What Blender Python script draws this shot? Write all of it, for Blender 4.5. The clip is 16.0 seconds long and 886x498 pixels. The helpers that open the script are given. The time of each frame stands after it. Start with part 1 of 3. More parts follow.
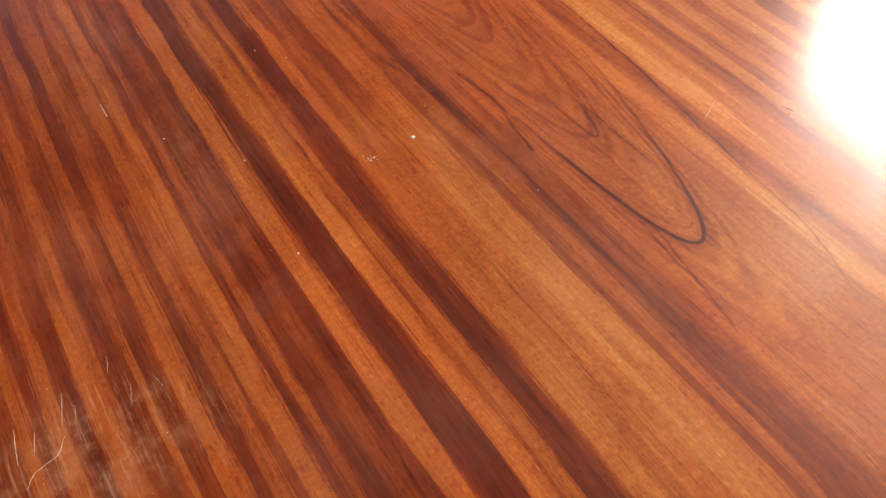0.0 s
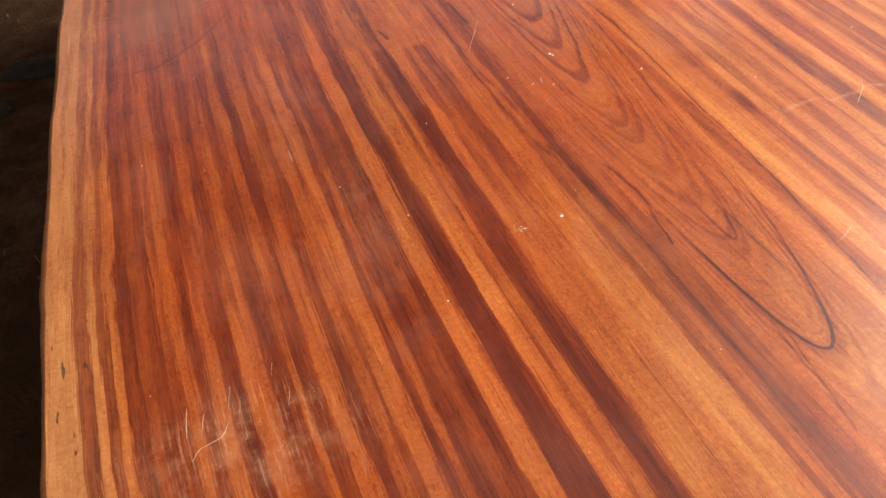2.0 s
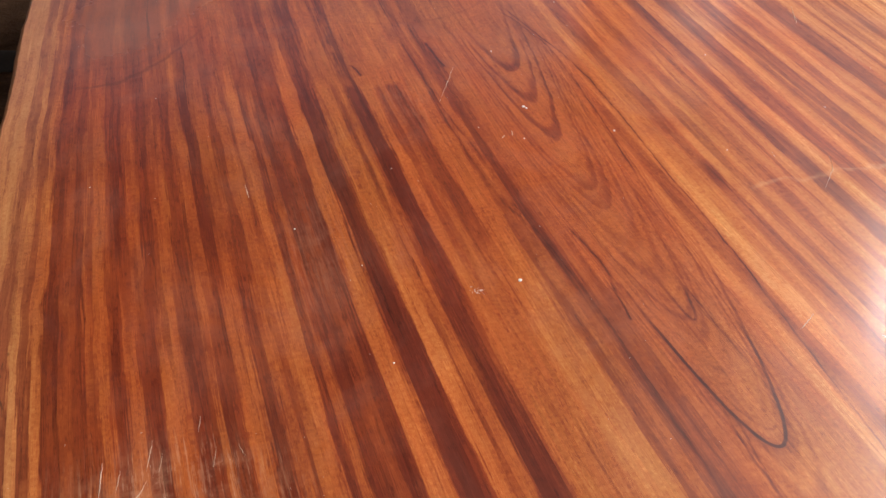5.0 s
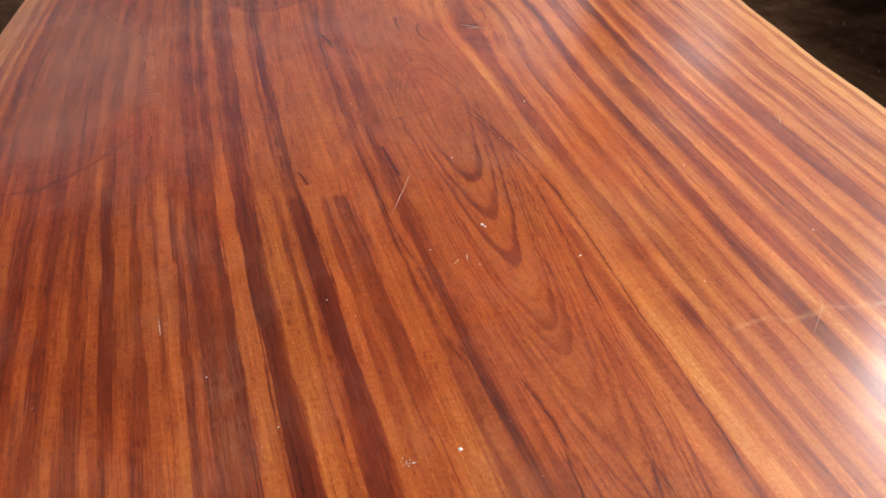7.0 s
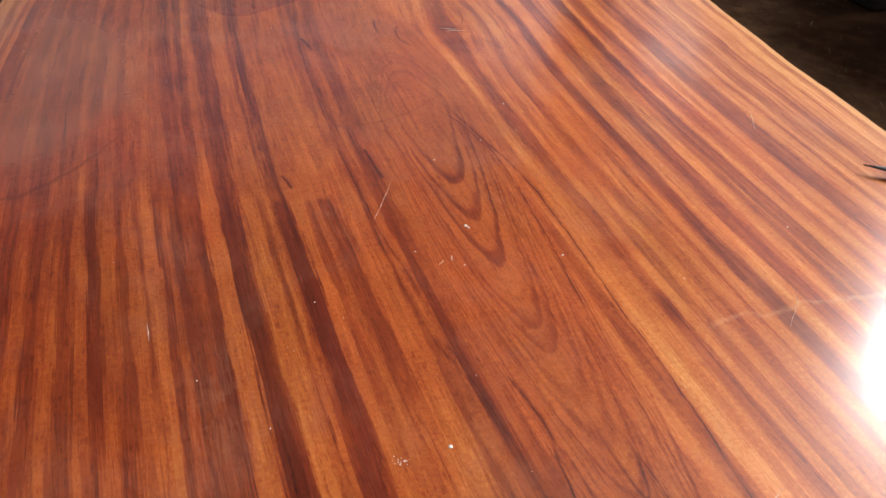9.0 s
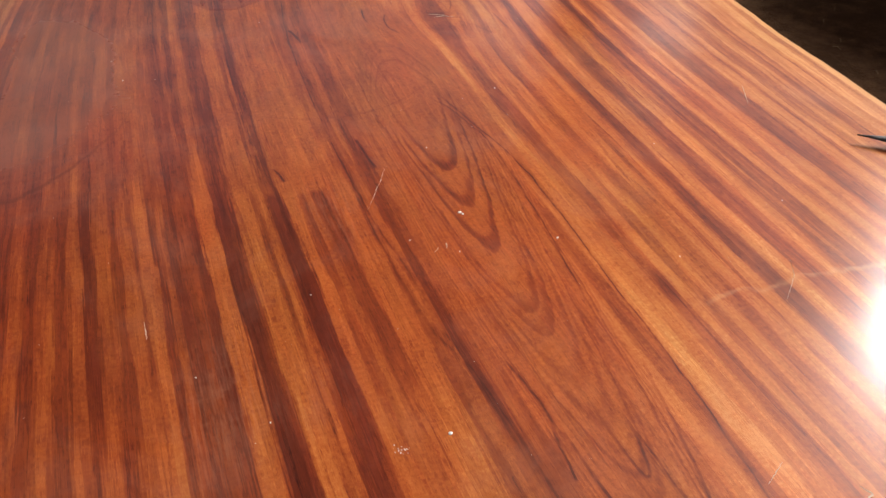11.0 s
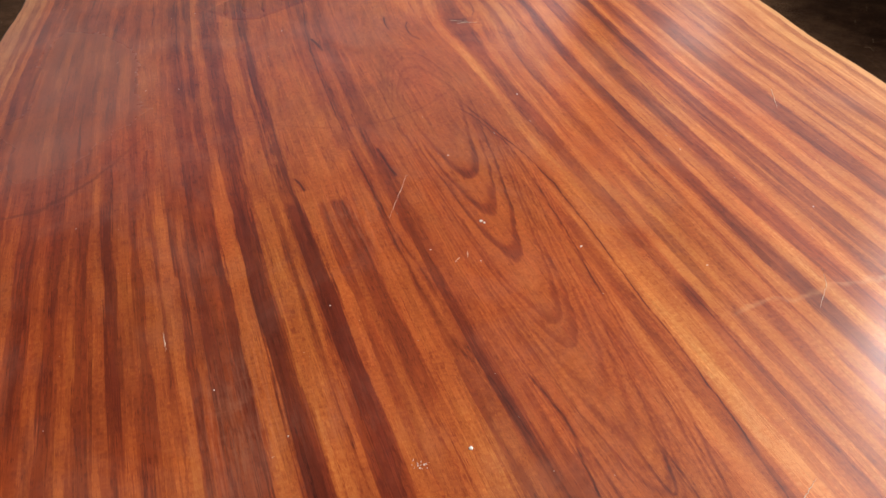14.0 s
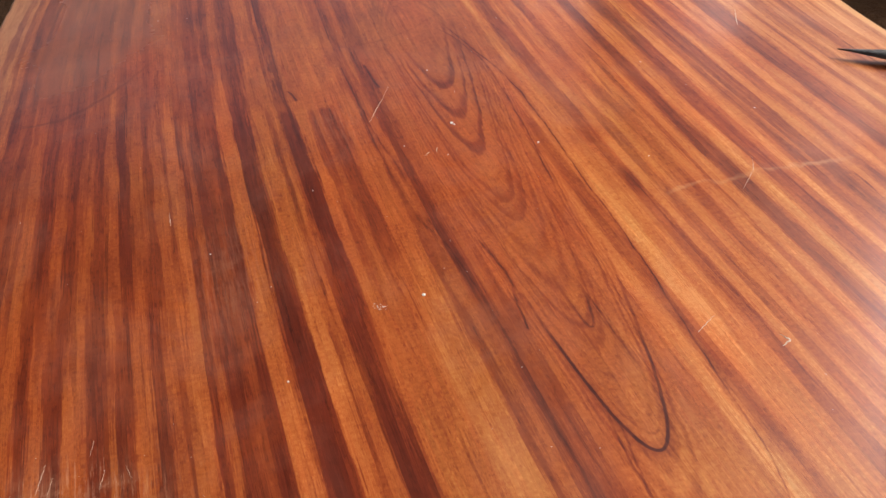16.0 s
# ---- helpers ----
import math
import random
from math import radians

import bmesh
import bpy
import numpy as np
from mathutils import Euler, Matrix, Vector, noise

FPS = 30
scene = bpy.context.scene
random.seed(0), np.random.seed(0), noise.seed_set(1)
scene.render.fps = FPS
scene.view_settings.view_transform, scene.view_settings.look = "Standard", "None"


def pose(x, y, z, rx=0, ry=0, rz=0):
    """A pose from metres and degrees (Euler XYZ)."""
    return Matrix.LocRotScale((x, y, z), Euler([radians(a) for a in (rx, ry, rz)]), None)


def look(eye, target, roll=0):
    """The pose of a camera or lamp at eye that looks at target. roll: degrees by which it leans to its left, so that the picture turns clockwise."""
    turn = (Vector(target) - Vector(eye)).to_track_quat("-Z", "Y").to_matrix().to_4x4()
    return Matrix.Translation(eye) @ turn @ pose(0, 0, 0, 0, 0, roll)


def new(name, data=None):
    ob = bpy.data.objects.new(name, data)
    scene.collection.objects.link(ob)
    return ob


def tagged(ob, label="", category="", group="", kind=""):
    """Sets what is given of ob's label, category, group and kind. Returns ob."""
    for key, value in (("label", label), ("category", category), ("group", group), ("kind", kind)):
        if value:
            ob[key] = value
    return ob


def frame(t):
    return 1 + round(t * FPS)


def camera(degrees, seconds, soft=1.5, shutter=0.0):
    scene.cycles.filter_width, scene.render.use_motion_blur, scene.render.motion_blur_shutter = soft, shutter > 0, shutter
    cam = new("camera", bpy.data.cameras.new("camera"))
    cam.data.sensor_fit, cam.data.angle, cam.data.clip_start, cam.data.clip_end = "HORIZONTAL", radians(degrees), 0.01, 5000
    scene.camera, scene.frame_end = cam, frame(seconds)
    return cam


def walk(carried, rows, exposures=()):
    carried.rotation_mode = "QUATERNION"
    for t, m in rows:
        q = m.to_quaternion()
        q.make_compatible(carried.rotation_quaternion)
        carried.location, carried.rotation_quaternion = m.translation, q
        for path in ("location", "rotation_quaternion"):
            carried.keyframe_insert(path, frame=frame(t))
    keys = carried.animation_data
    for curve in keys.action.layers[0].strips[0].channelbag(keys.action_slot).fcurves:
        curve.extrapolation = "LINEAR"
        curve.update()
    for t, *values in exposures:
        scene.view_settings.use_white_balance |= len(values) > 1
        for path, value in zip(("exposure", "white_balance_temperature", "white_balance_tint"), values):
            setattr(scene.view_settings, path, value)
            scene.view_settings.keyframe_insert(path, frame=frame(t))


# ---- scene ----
cam = camera(59.29, 16.0, soft=1.5)
# seconds, eye, point looked at, lean
PATH = [
    (0.0, (-0.0489, -0.1219, 1.3337), (0.1621, 0.4867, 0.5688), -8.520),
    (0.5, (-0.0451, -0.1530, 1.3382), (0.1440, 0.4919, 0.5977), -6.501),
    (1.0, (-0.0347, -0.1808, 1.3414), (0.1249, 0.4953, 0.6222), -6.224),
    (1.5, (-0.0627, -0.1814, 1.3514), (0.0741, 0.5299, 0.6620), -6.130),
    (2.0, (-0.1235, -0.1798, 1.3660), (0.0141, 0.5526, 0.6992), -5.607),
    (2.5, (-0.1839, -0.1660, 1.3767), (-0.0142, 0.5820, 0.7350), -3.380),
    (3.0, (-0.2246, -0.1496, 1.3771), (-0.0270, 0.6025, 0.7484), -0.725),
    (3.5, (-0.2332, -0.1420, 1.3748), (-0.0183, 0.6016, 0.7417), 0.918),
    (3.7, (-0.2298, -0.1404, 1.3746), (-0.0136, 0.5989, 0.7368), 0.406),
    (5.8, (-0.0234, -0.1196, 1.3723), (0.1377, 0.6245, 0.7239), 1.056),
    (6.0, (-0.0181, -0.0983, 1.3724), (0.1409, 0.6546, 0.7337), 0.677),
    (6.5, (-0.0145, -0.0210, 1.3770), (0.1668, 0.7590, 0.7780), 1.080),
    (7.0, (-0.0000, -0.0000, 1.3800), (0.1954, 0.7837, 0.7904), 2.127),
    (7.5, (-0.0007, -0.0118, 1.3964), (0.2108, 0.7788, 0.8217), 1.914),
    (8.0, (-0.0080, -0.0101, 1.3916), (0.2125, 0.7788, 0.8181), 2.704),
    (8.5, (-0.0153, -0.0123, 1.3878), (0.2018, 0.7721, 0.8068), 3.281),
    (9.0, (-0.0148, -0.0078, 1.3886), (0.2113, 0.7689, 0.8008), 2.720),
    (9.2, (-0.0105, -0.0025, 1.3902), (0.2309, 0.7674, 0.7995), 2.539),
    (11.3, (-0.0022, -0.0097, 1.3887), (0.2108, 0.7592, 0.7859), -0.529),
    (11.5, (0.0019, -0.0073, 1.3925), (0.2128, 0.7717, 0.8020), -1.108),
    (12.0, (0.0126, 0.0070, 1.3958), (0.2341, 0.8059, 0.8367), -0.822),
    (12.5, (0.0110, 0.0025, 1.3967), (0.2403, 0.8125, 0.8569), -0.687),
    (13.0, (0.0095, 0.0030, 1.3919), (0.2422, 0.8078, 0.8459), -0.875),
    (13.5, (0.0036, 0.0015, 1.3864), (0.2117, 0.7948, 0.8142), -0.747),
    (14.0, (0.0058, 0.0029, 1.3841), (0.1950, 0.7837, 0.7886), -1.376),
    (14.5, (0.0283, -0.0144, 1.3811), (0.2127, 0.7528, 0.7668), -1.801),
    (15.0, (0.0832, -0.0839, 1.3825), (0.2516, 0.6806, 0.7604), -0.292),
    (15.5, (0.1004, -0.1433, 1.3769), (0.2463, 0.6231, 0.7513), 0.258),
    (16.0, (0.0432, -0.1780, 1.3790), (0.1898, 0.5854, 0.7499), -3.339),
]
EXPOSURES = [(0.0, -0.03, 7300, 15), (0.5, -0.47, 7500, 17), (1.0, -0.45, 7300, 13), (1.5, -0.10, 7200, 12), (2.0, 0.38, 7000, 12), (2.5, 0.47, 6500, 10), (3.7, 0.45, 5600, 6),
             (5.8, -0.05, 6450, 10), (6.4, 0.13, 6450, 10), (7.0, 0.12, 6300, 10), (9.0, 0.10, 6250, 10), (11.5, 0.05, 6600, 11), (12.5, 0.07, 6400, 10), (13.0, 0.07, 6400, 10),
             (14.5, 0.06, 6450, 10), (15.0, 0.02, 6550, 11), (15.5, -0.04, 6250, 10), (16.0, 0.10, 6250, 10)]
walk(cam, [(t, look(eye, target, roll)) for t, eye, target, roll in PATH], EXPOSURES)

# ---------------------------------------------------------------- world and light
TOP = 0.78            # height of the slab's face
SHED_L, SHED_R, SHED_N, SHED_F, ROOF = -4.6, 5.2, -3.6, 9.0, 5.6
SILL = 3.2            # top of the boarded part of the right-hand wall
SILL_FAR = 2.6        # top of the closed part of the far wall
GAP_START, GAP_END = 0.2, 3.92        # where the open strip over that wall ends

world = bpy.data.worlds.new("world")
scene.world = world
world.use_nodes = True
wt = world.node_tree
sky = wt.nodes.new("ShaderNodeTexSky")
sky.sky_type, sky.sun_disc = "NISHITA", False
sky.dust_density, sky.air_density = 5.0, 0.7
sky.sun_elevation, sky.sun_rotation = radians(50), radians(100)
haze = wt.nodes.new("ShaderNodeMix")
haze.data_type, haze.blend_type = "RGBA", "MULTIPLY"
haze.inputs[0].default_value, haze.inputs[7].default_value = 1.0, (1.18, 0.98, 0.80, 1.0)
wt.links.new(sky.outputs[0], haze.inputs[6])
wt.links.new(haze.outputs[2], wt.nodes["Background"].inputs[0])
wt.nodes["Background"].inputs[1].default_value = 0.15


def area(name, m, w, h, watts, colour):
    lamp = bpy.data.lights.new(name, "AREA")
    lamp.shape, lamp.size, lamp.size_y, lamp.energy, lamp.color = "RECTANGLE", w, h, watts, colour
    ob = new(name, lamp)
    ob.matrix_world = m
    return ob


# daylight through the open strip over the right-hand wall, and through the open front
area("strip_daylight", pose(SHED_R - 0.1, (GAP_START + GAP_END) / 2 - 0.03, 4.16, 90, 0, 90), 3.55, 1.8, 930, (1.0, 0.95, 0.91))
area("bay_daylight", pose(3.46, SHED_F + 0.06, 3.35, 90, 0, 180), 1.06, 1.4, 2.2, (1.0, 0.96, 0.92))
area("side_daylight", pose(SHED_R + 0.06, 8.3, 3.85, 90, 0, 90), 1.2, 1.2, 4.5, (1.0, 0.96, 0.92))
area("front_daylight", look((0.3, SHED_N + 0.2, 1.9), (0.3, 2.0, 1.5)), 7.0, 2.2, 60, (1.0, 0.96, 0.92))


# ---------------------------------------------------------------- node helpers
class Tree:
    """Short spellings for shader nodes."""

    def __init__(self, name):
        self.mat = bpy.data.materials.new(name)
        self.mat.use_nodes = True
        self.t = self.mat.node_tree
        self.bsdf = self.t.nodes["Principled BSDF"]

    def put(self, socket, value):
        if isinstance(value, bpy.types.NodeSocket):
            self.t.links.new(value, socket)
        else:
            socket.default_value = value

    def m(self, op, a, b=0.0, c=0.0):
        n = self.t.nodes.new("ShaderNodeMath")
        n.operation = op
        for s, v in zip(n.inputs, (a, b, c)):
            self.put(s, v)
        return n.outputs[0]

    def step(self, v, lo, hi, a=0.0, b=1.0):
        n = self.t.nodes.new("ShaderNodeMapRange")
        n.interpolation_type = "SMOOTHSTEP"
        for s, x in zip(n.inputs, (v, lo, hi, a, b)):
            self.put(s, x)
        return n.outputs[0]

    def xyz(self, x, y, z=0.0):
        n = self.t.nodes.new("ShaderNodeCombineXYZ")
        for s, v in zip(n.inputs, (x, y, z)):
            self.put(s, v)
        return n.outputs[0]

    def split(self, v):
        n = self.t.nodes.new("ShaderNodeSeparateXYZ")
        self.put(n.inputs[0], v)
        return n.outputs

    def uv(self, name):
        n = self.t.nodes.new("ShaderNodeUVMap")
        n.uv_map = name
        return self.split(n.outputs[0])

    def place(self):
        return self.t.nodes.new("ShaderNodeNewGeometry").outputs["Position"]

    def rand(self):
        return self.t.nodes.new("ShaderNodeObjectInfo").outputs["Random"]

    def noise(self, v, scale, detail=3.0, rough=0.5, warp=0.0):
        n = self.t.nodes.new("ShaderNodeTexNoise")
        self.put(n.inputs["Vector"], v)
        for k, x in (("Scale", scale), ("Detail", detail), ("Roughness", rough), ("Distortion", warp)):
            n.inputs[k].default_value = x
        return n.outputs[0]

    def ramp(self, v, stops, mode="LINEAR"):
        n = self.t.nodes.new("ShaderNodeValToRGB")
        n.color_ramp.interpolation = mode
        e = n.color_ramp.elements
        while len(e) < len(stops):
            e.new(0.5)
        for el, (p, c) in zip(e, stops):
            el.position, el.color = p, (*c, 1.0)
        self.put(n.inputs[0], v)
        return n.outputs[0]

    def curve(self, v, points):
        n = self.t.nodes.new("ShaderNodeFloatCurve")
        cv = n.mapping.curves[0]
        for p in points[1:-1]:
            cv.points.new(*p)
        for q, p in ((cv.points[0], points[0]), (cv.points[-1], points[-1])):
            q.location = p
        for q in cv.points:
            q.handle_type = "AUTO_CLAMPED"
        n.mapping.update()
        self.put(n.inputs[1], v)
        return n.outputs[0]

    def mix(self, f, a, b, mode="MIX"):
        n = self.t.nodes.new("ShaderNodeMix")
        n.data_type, n.blend_type = "RGBA", mode
        self.put(n.inputs[0], f)
        for s, v in ((n.inputs[6], a), (n.inputs[7], b)):
            self.put(s, v if isinstance(v, bpy.types.NodeSocket) else (*v, 1.0))
        return n.outputs[2]

    def bump(self, h, strength, distance):
        n = self.t.nodes.new("ShaderNodeBump")
        n.inputs["Strength"].default_value, n.inputs["Distance"].default_value = strength, distance
        self.put(n.inputs["Height"], h)
        self.put(self.bsdf.inputs["Normal"], n.outputs[0])
        return n.outputs[0]

    def set(self, **kw):
        for k, v in kw.items():
            v = (*v, 1.0) if isinstance(v, tuple) and len(v) == 3 else v
            self.put(self.bsdf.inputs[k.replace("_", " ")], v)
        return self.mat


# ---------------------------------------------------------------- the slab's grain
AXIS = 0.30                   # the heart figure's long axis (x)
HALF = 0.775                  # grain coordinate of both bark edges


def left_edge(y):
    return (-0.36 - 0.165 * (1 - math.exp(-max(y, 0) / 0.75)) - 0.013 * math.exp(-(((y - 1.4) / 0.35) ** 2))
            + 0.012 * math.exp(-(((y - 2.02) / 0.2) ** 2)) - 0.03 * (1 + math.tanh((y - 2.45) / 0.15)) / 2 + 0.12 * max(0, 0.1 - y)
            + 0.004 * noise.noise((y * 5, 0, 3)) + 0.0015 * noise.noise((y * 23, 1, 3)))


def right_edge(y):
    k = y - 1.04
    return 1.069 + 0.045 * (k + math.sqrt(k * k + 0.02)) + 0.005 * noise.noise((y * 5, 7, 1)) + 0.0015 * noise.noise((y * 23, 4, 3))


def raw_grain(x, y):
    """Across the grain, straightened: the figure's lines have one value each."""
    a, b = x - AXIS, y - 0.8
    return (a + 0.0411 * b + 0.0153 * b**2 - 0.0153 * b**3 - 0.0798 * a * b + 0.1592 * a * b * b + 0.004 * a * a * b
            - 0.0236 * a * a * b * b + 0.0345 * a**3 * b - 0.2786 * a**3 * b * b + 0.0098 * a * b**3)


def drift(x, y):
    """How far the lines wander sideways on their way along the slab."""
    a, b = x - 0.3, min(max(y, 0.0), 2.6) - 0.68
    return (b * (0.0381 + 0.0023 * a - 0.0638 * a**2 + 0.0139 * a**3) + b**2 * (-0.0599 - 0.1360 * a + 0.1082 * a**2 + 0.2198 * a**3)
            + b**3 * (0.0101 - 0.0214 * a - 0.0329 * a**2))


def ease(t):
    t = min(max(t, 0), 1)
    return t * t * (3 - 2 * t)


def grain(x, y):
    yy = min(max(y, 0.1), 2.3)
    u = raw_grain(x, yy)
    le, re = left_edge(y), right_edge(y)
    u += (-HALF - raw_grain(le, yy)) * ease(1 - (x - le) / 0.35) + (HALF - raw_grain(re, yy)) * ease(1 - (re - x) / 0.35)
    # the lines swerve round the knot
    u += drift(x, y)
    kx, ky = x - 0.445, y - 1.60
    return u - 0.022 * math.tanh(kx / 0.05) * math.exp(-((kx / 0.17) ** 2) - (ky / 0.16) ** 2)


# tone of the bands across the grain (0 dark, 1 pale), at the near end, the middle and the far end
NEAR_LEFT_A = [(-.776, .90), (-.772, .88), (-.746, .86), (-.742, .36), (-.732, .36), (-.728, .85), (-.721, .84), (-.718, .40), (-.712, .42), (-.709, .80), (-.702, .80),
               (-.697, .33), (-.687, .34), (-.682, .42), (-.677, .50), (-.672, .45), (-.668, .35), (-.661, .35), (-.657, .58), (-.652, .40), (-.645, .68), (-.638, .66),
               (-.634, .35), (-.624, .36), (-.620, .74), (-.609, .74), (-.603, .27), (-.593, .27), (-.588, .42), (-.583, .72), (-.571, .70), (-.566, .44), (-.560, .34),
               (-.546, .35), (-.540, .68)]
NEAR_LEFT_B = [(-.540, .68), (-.535, .66), (-.531, .32), (-.519, .34), (-.513, .68), (-.501, .68), (-.495, .35), (-.485, .36), (-.480, .64), (-.473, .63), (-.464, .46),
               (-.458, .75), (-.442, .74), (-.438, .29), (-.433, .31), (-.428, .60), (-.423, .50), (-.418, .25), (-.409, .26), (-.403, .36), (-.395, .45), (-.391, .36),
               (-.384, .28), (-.379, .30), (-.374, .70), (-.360, .75), (-.353, .50), (-.347, .12), (-.340, .12), (-.332, .22), (-.325, .22), (-.320, .60), (-.316, .84),
               (-.307, .78), (-.301, .45)]
NEAR_LEFT_C = [(-.301, .45), (-.296, .55), (-.289, .64), (-.283, .30), (-.276, .19), (-.259, .31), (-.253, .60), (-.247, .72), (-.233, .64), (-.225, .60), (-.216, .60),
               (-.206, .68), (-.196, .72), (-.187, .84), (-.175, .78), (-.162, .77), (-.157, .60), (-.152, .36), (-.149, .38), (-.145, .50), (-.139, .60), (-.134, .54),
               (-.131, .40), (-.128, .45), (-.123, .31), (-.118, .28), (-.113, .40), (-.104, .42), (-.096, .45), (-.089, .60), (-.075, .64), (-.059, .60), (-.043, .58)]
MID_LEFT_A = [(-.776, .82), (-.772, .80), (-.746, .79), (-.742, .46), (-.732, .46), (-.728, .78), (-.721, .77), (-.718, .46), (-.712, .46), (-.709, .74), (-.702, .74),
              (-.697, .33), (-.687, .34), (-.682, .42), (-.677, .50), (-.672, .45), (-.668, .35), (-.661, .35), (-.657, .58), (-.652, .40), (-.645, .68), (-.633, .50),
              (-.626, .34), (-.618, .28), (-.611, .36), (-.605, .55), (-.596, .55), (-.591, .32), (-.580, .32), (-.572, .55), (-.559, .55), (-.554, .32), (-.543, .32)]
MID_LEFT_B = [(-.543, .32), (-.538, .58), (-.525, .58), (-.521, .22), (-.511, .24), (-.506, .55), (-.490, .55), (-.485, .33), (-.477, .33), (-.472, .62), (-.460, .62),
              (-.454, .42), (-.448, .76), (-.437, .76), (-.433, .22), (-.428, .24), (-.425, .46), (-.420, .52), (-.415, .40), (-.411, .28), (-.398, .33), (-.392, .38),
              (-.382, .20), (-.375, .20), (-.370, .76), (-.353, .76), (-.347, .12), (-.335, .13), (-.329, .28), (-.324, .34), (-.319, .72), (-.300, .70), (-.294, .40)]
MID_LEFT_C = [(-.294, .40), (-.290, .40), (-.285, .65), (-.279, .60), (-.274, .24), (-.269, .14), (-.256, .14), (-.251, .60), (-.246, .80), (-.237, .76), (-.230, .44),
              (-.225, .43), (-.220, .65), (-.214, .50), (-.208, .38), (-.195, .38), (-.189, .45), (-.182, .70), (-.170, .72), (-.157, .72), (-.153, .42), (-.148, .60),
              (-.136, .60), (-.130, .29), (-.120, .29), (-.113, .56), (-.095, .60), (-.083, .52), (-.072, .47), (-.056, .55)]
FAR_LEFT_A = [(-.776, .82), (-.772, .80), (-.746, .79), (-.742, .46), (-.732, .46), (-.728, .78), (-.721, .77), (-.718, .46), (-.712, .46), (-.709, .74), (-.702, .74),
              (-.697, .33), (-.687, .34), (-.682, .42), (-.677, .50), (-.672, .45), (-.668, .35), (-.658, .52), (-.641, .40), (-.627, .40), (-.613, .55), (-.597, .38),
              (-.586, .40), (-.572, .46), (-.547, .42), (-.531, .58), (-.518, .40), (-.506, .42), (-.494, .55), (-.481, .52), (-.475, .40), (-.458, .58), (-.429, .60),
              (-.422, .48), (-.411, .58)]
FAR_LEFT_B = [(-.411, .58), (-.398, .38), (-.388, .38), (-.379, .55), (-.372, .34), (-.362, .55), (-.354, .65), (-.337, .26), (-.329, .25), (-.320, .32), (-.312, .36),
              (-.302, .65), (-.283, .62), (-.276, .40), (-.272, .58), (-.267, .30), (-.261, .30), (-.255, .42), (-.244, .58), (-.222, .58), (-.205, .66), (-.185, .64),
              (-.172, .58), (-.165, .42), (-.157, .55), (-.146, .38), (-.138, .46), (-.129, .55), (-.116, .36), (-.108, .36), (-.098, .50), (-.081, .58), (-.053, .50)]
MID_RIGHT_A = [(-.030, .50), (.003, .50), (.023, .48), (.040, .46), (.047, .70), (.060, .70), (.068, .48), (.080, .40), (.088, .45), (.096, .70), (.110, .72),
               (.123, .60), (.140, .60), (.147, .40), (.159, .40), (.168, .68), (.176, .64), (.182, .44), (.191, .44), (.198, .64), (.211, .60), (.220, .45),
               (.231, .46), (.240, .62), (.251, .55), (.255, .40), (.262, .66), (.274, .64), (.282, .32), (.296, .32), (.307, .62), (.325, .70), (.341, .36),
               (.358, .36)]
MID_RIGHT_B = [(.358, .36), (.372, .64), (.383, .60), (.399, .46), (.409, .60), (.420, .29), (.433, .29), (.445, .62), (.458, .50), (.471, .38), (.481, .50),
               (.491, .65), (.509, .60), (.523, .40), (.537, .28), (.552, .32), (.567, .60), (.581, .62), (.595, .45), (.609, .60), (.624, .40), (.639, .50),
               (.653, .60), (.664, .45), (.678, .38), (.689, .55), (.702, .66), (.714, .55), (.727, .75), (.743, .80), (.753, .48), (.766, .90), (.776, 1.00)]
FAR_RIGHT_A = [(-.030, .50), (.051, .52), (.069, .64), (.085, .55), (.099, .54), (.107, .46), (.121, .66), (.131, .60), (.144, .37), (.159, .35), (.172, .62),
               (.182, .50), (.195, .60), (.206, .50), (.215, .38), (.229, .65), (.249, .58), (.262, .50), (.272, .62), (.285, .45), (.295, .26), (.304, .30),
               (.317, .65), (.337, .62), (.346, .28), (.361, .28), (.377, .60), (.390, .64), (.399, .46), (.409, .60)]
FAR_RIGHT_B = [(.409, .60), (.420, .29), (.433, .29), (.445, .62), (.458, .50), (.471, .38), (.481, .50), (.491, .65), (.509, .60), (.523, .40), (.537, .28),
               (.552, .32), (.567, .60), (.581, .62), (.595, .45), (.609, .60), (.624, .40), (.639, .50), (.653, .60), (.664, .45), (.678, .38), (.689, .55),
               (.702, .66), (.714, .55), (.727, .75), (.743, .80), (.753, .48), (.766, .90), (.776, 1.00)]
# tone inside the heart figure, by the height at which each tongue ends
TIPS = [(-.06, .52), (-.02, .60), (.015, .50), (.05, .60), (.075, .48), (.11, .58), (.135, .46), (.165, .57), (.19, .48), (.22, .56), (.26, .54), (.33, .50), (.372, .48), (.376, .36), (.39, .52), (.42, .56), (.45, .46), (.475, .56), (.505, .45), (.53, .55), (.55, .50), (.572, .52), (.58, .38), (.60, .48), (.622, .52),
        (.632, .36), (.655, .47), (.70, .54), (.748, .52), (.760, .28), (.785, .44), (.81, .54), (.845, .52), (.858, .33), (.88, .46), (.91, .56), (.948, .52), (.960, .28),
        (.995, .46), (1.04, .52), (1.08, .47), (1.12, .53), (1.17, .47), (1.21, .52), (1.25, .50)]
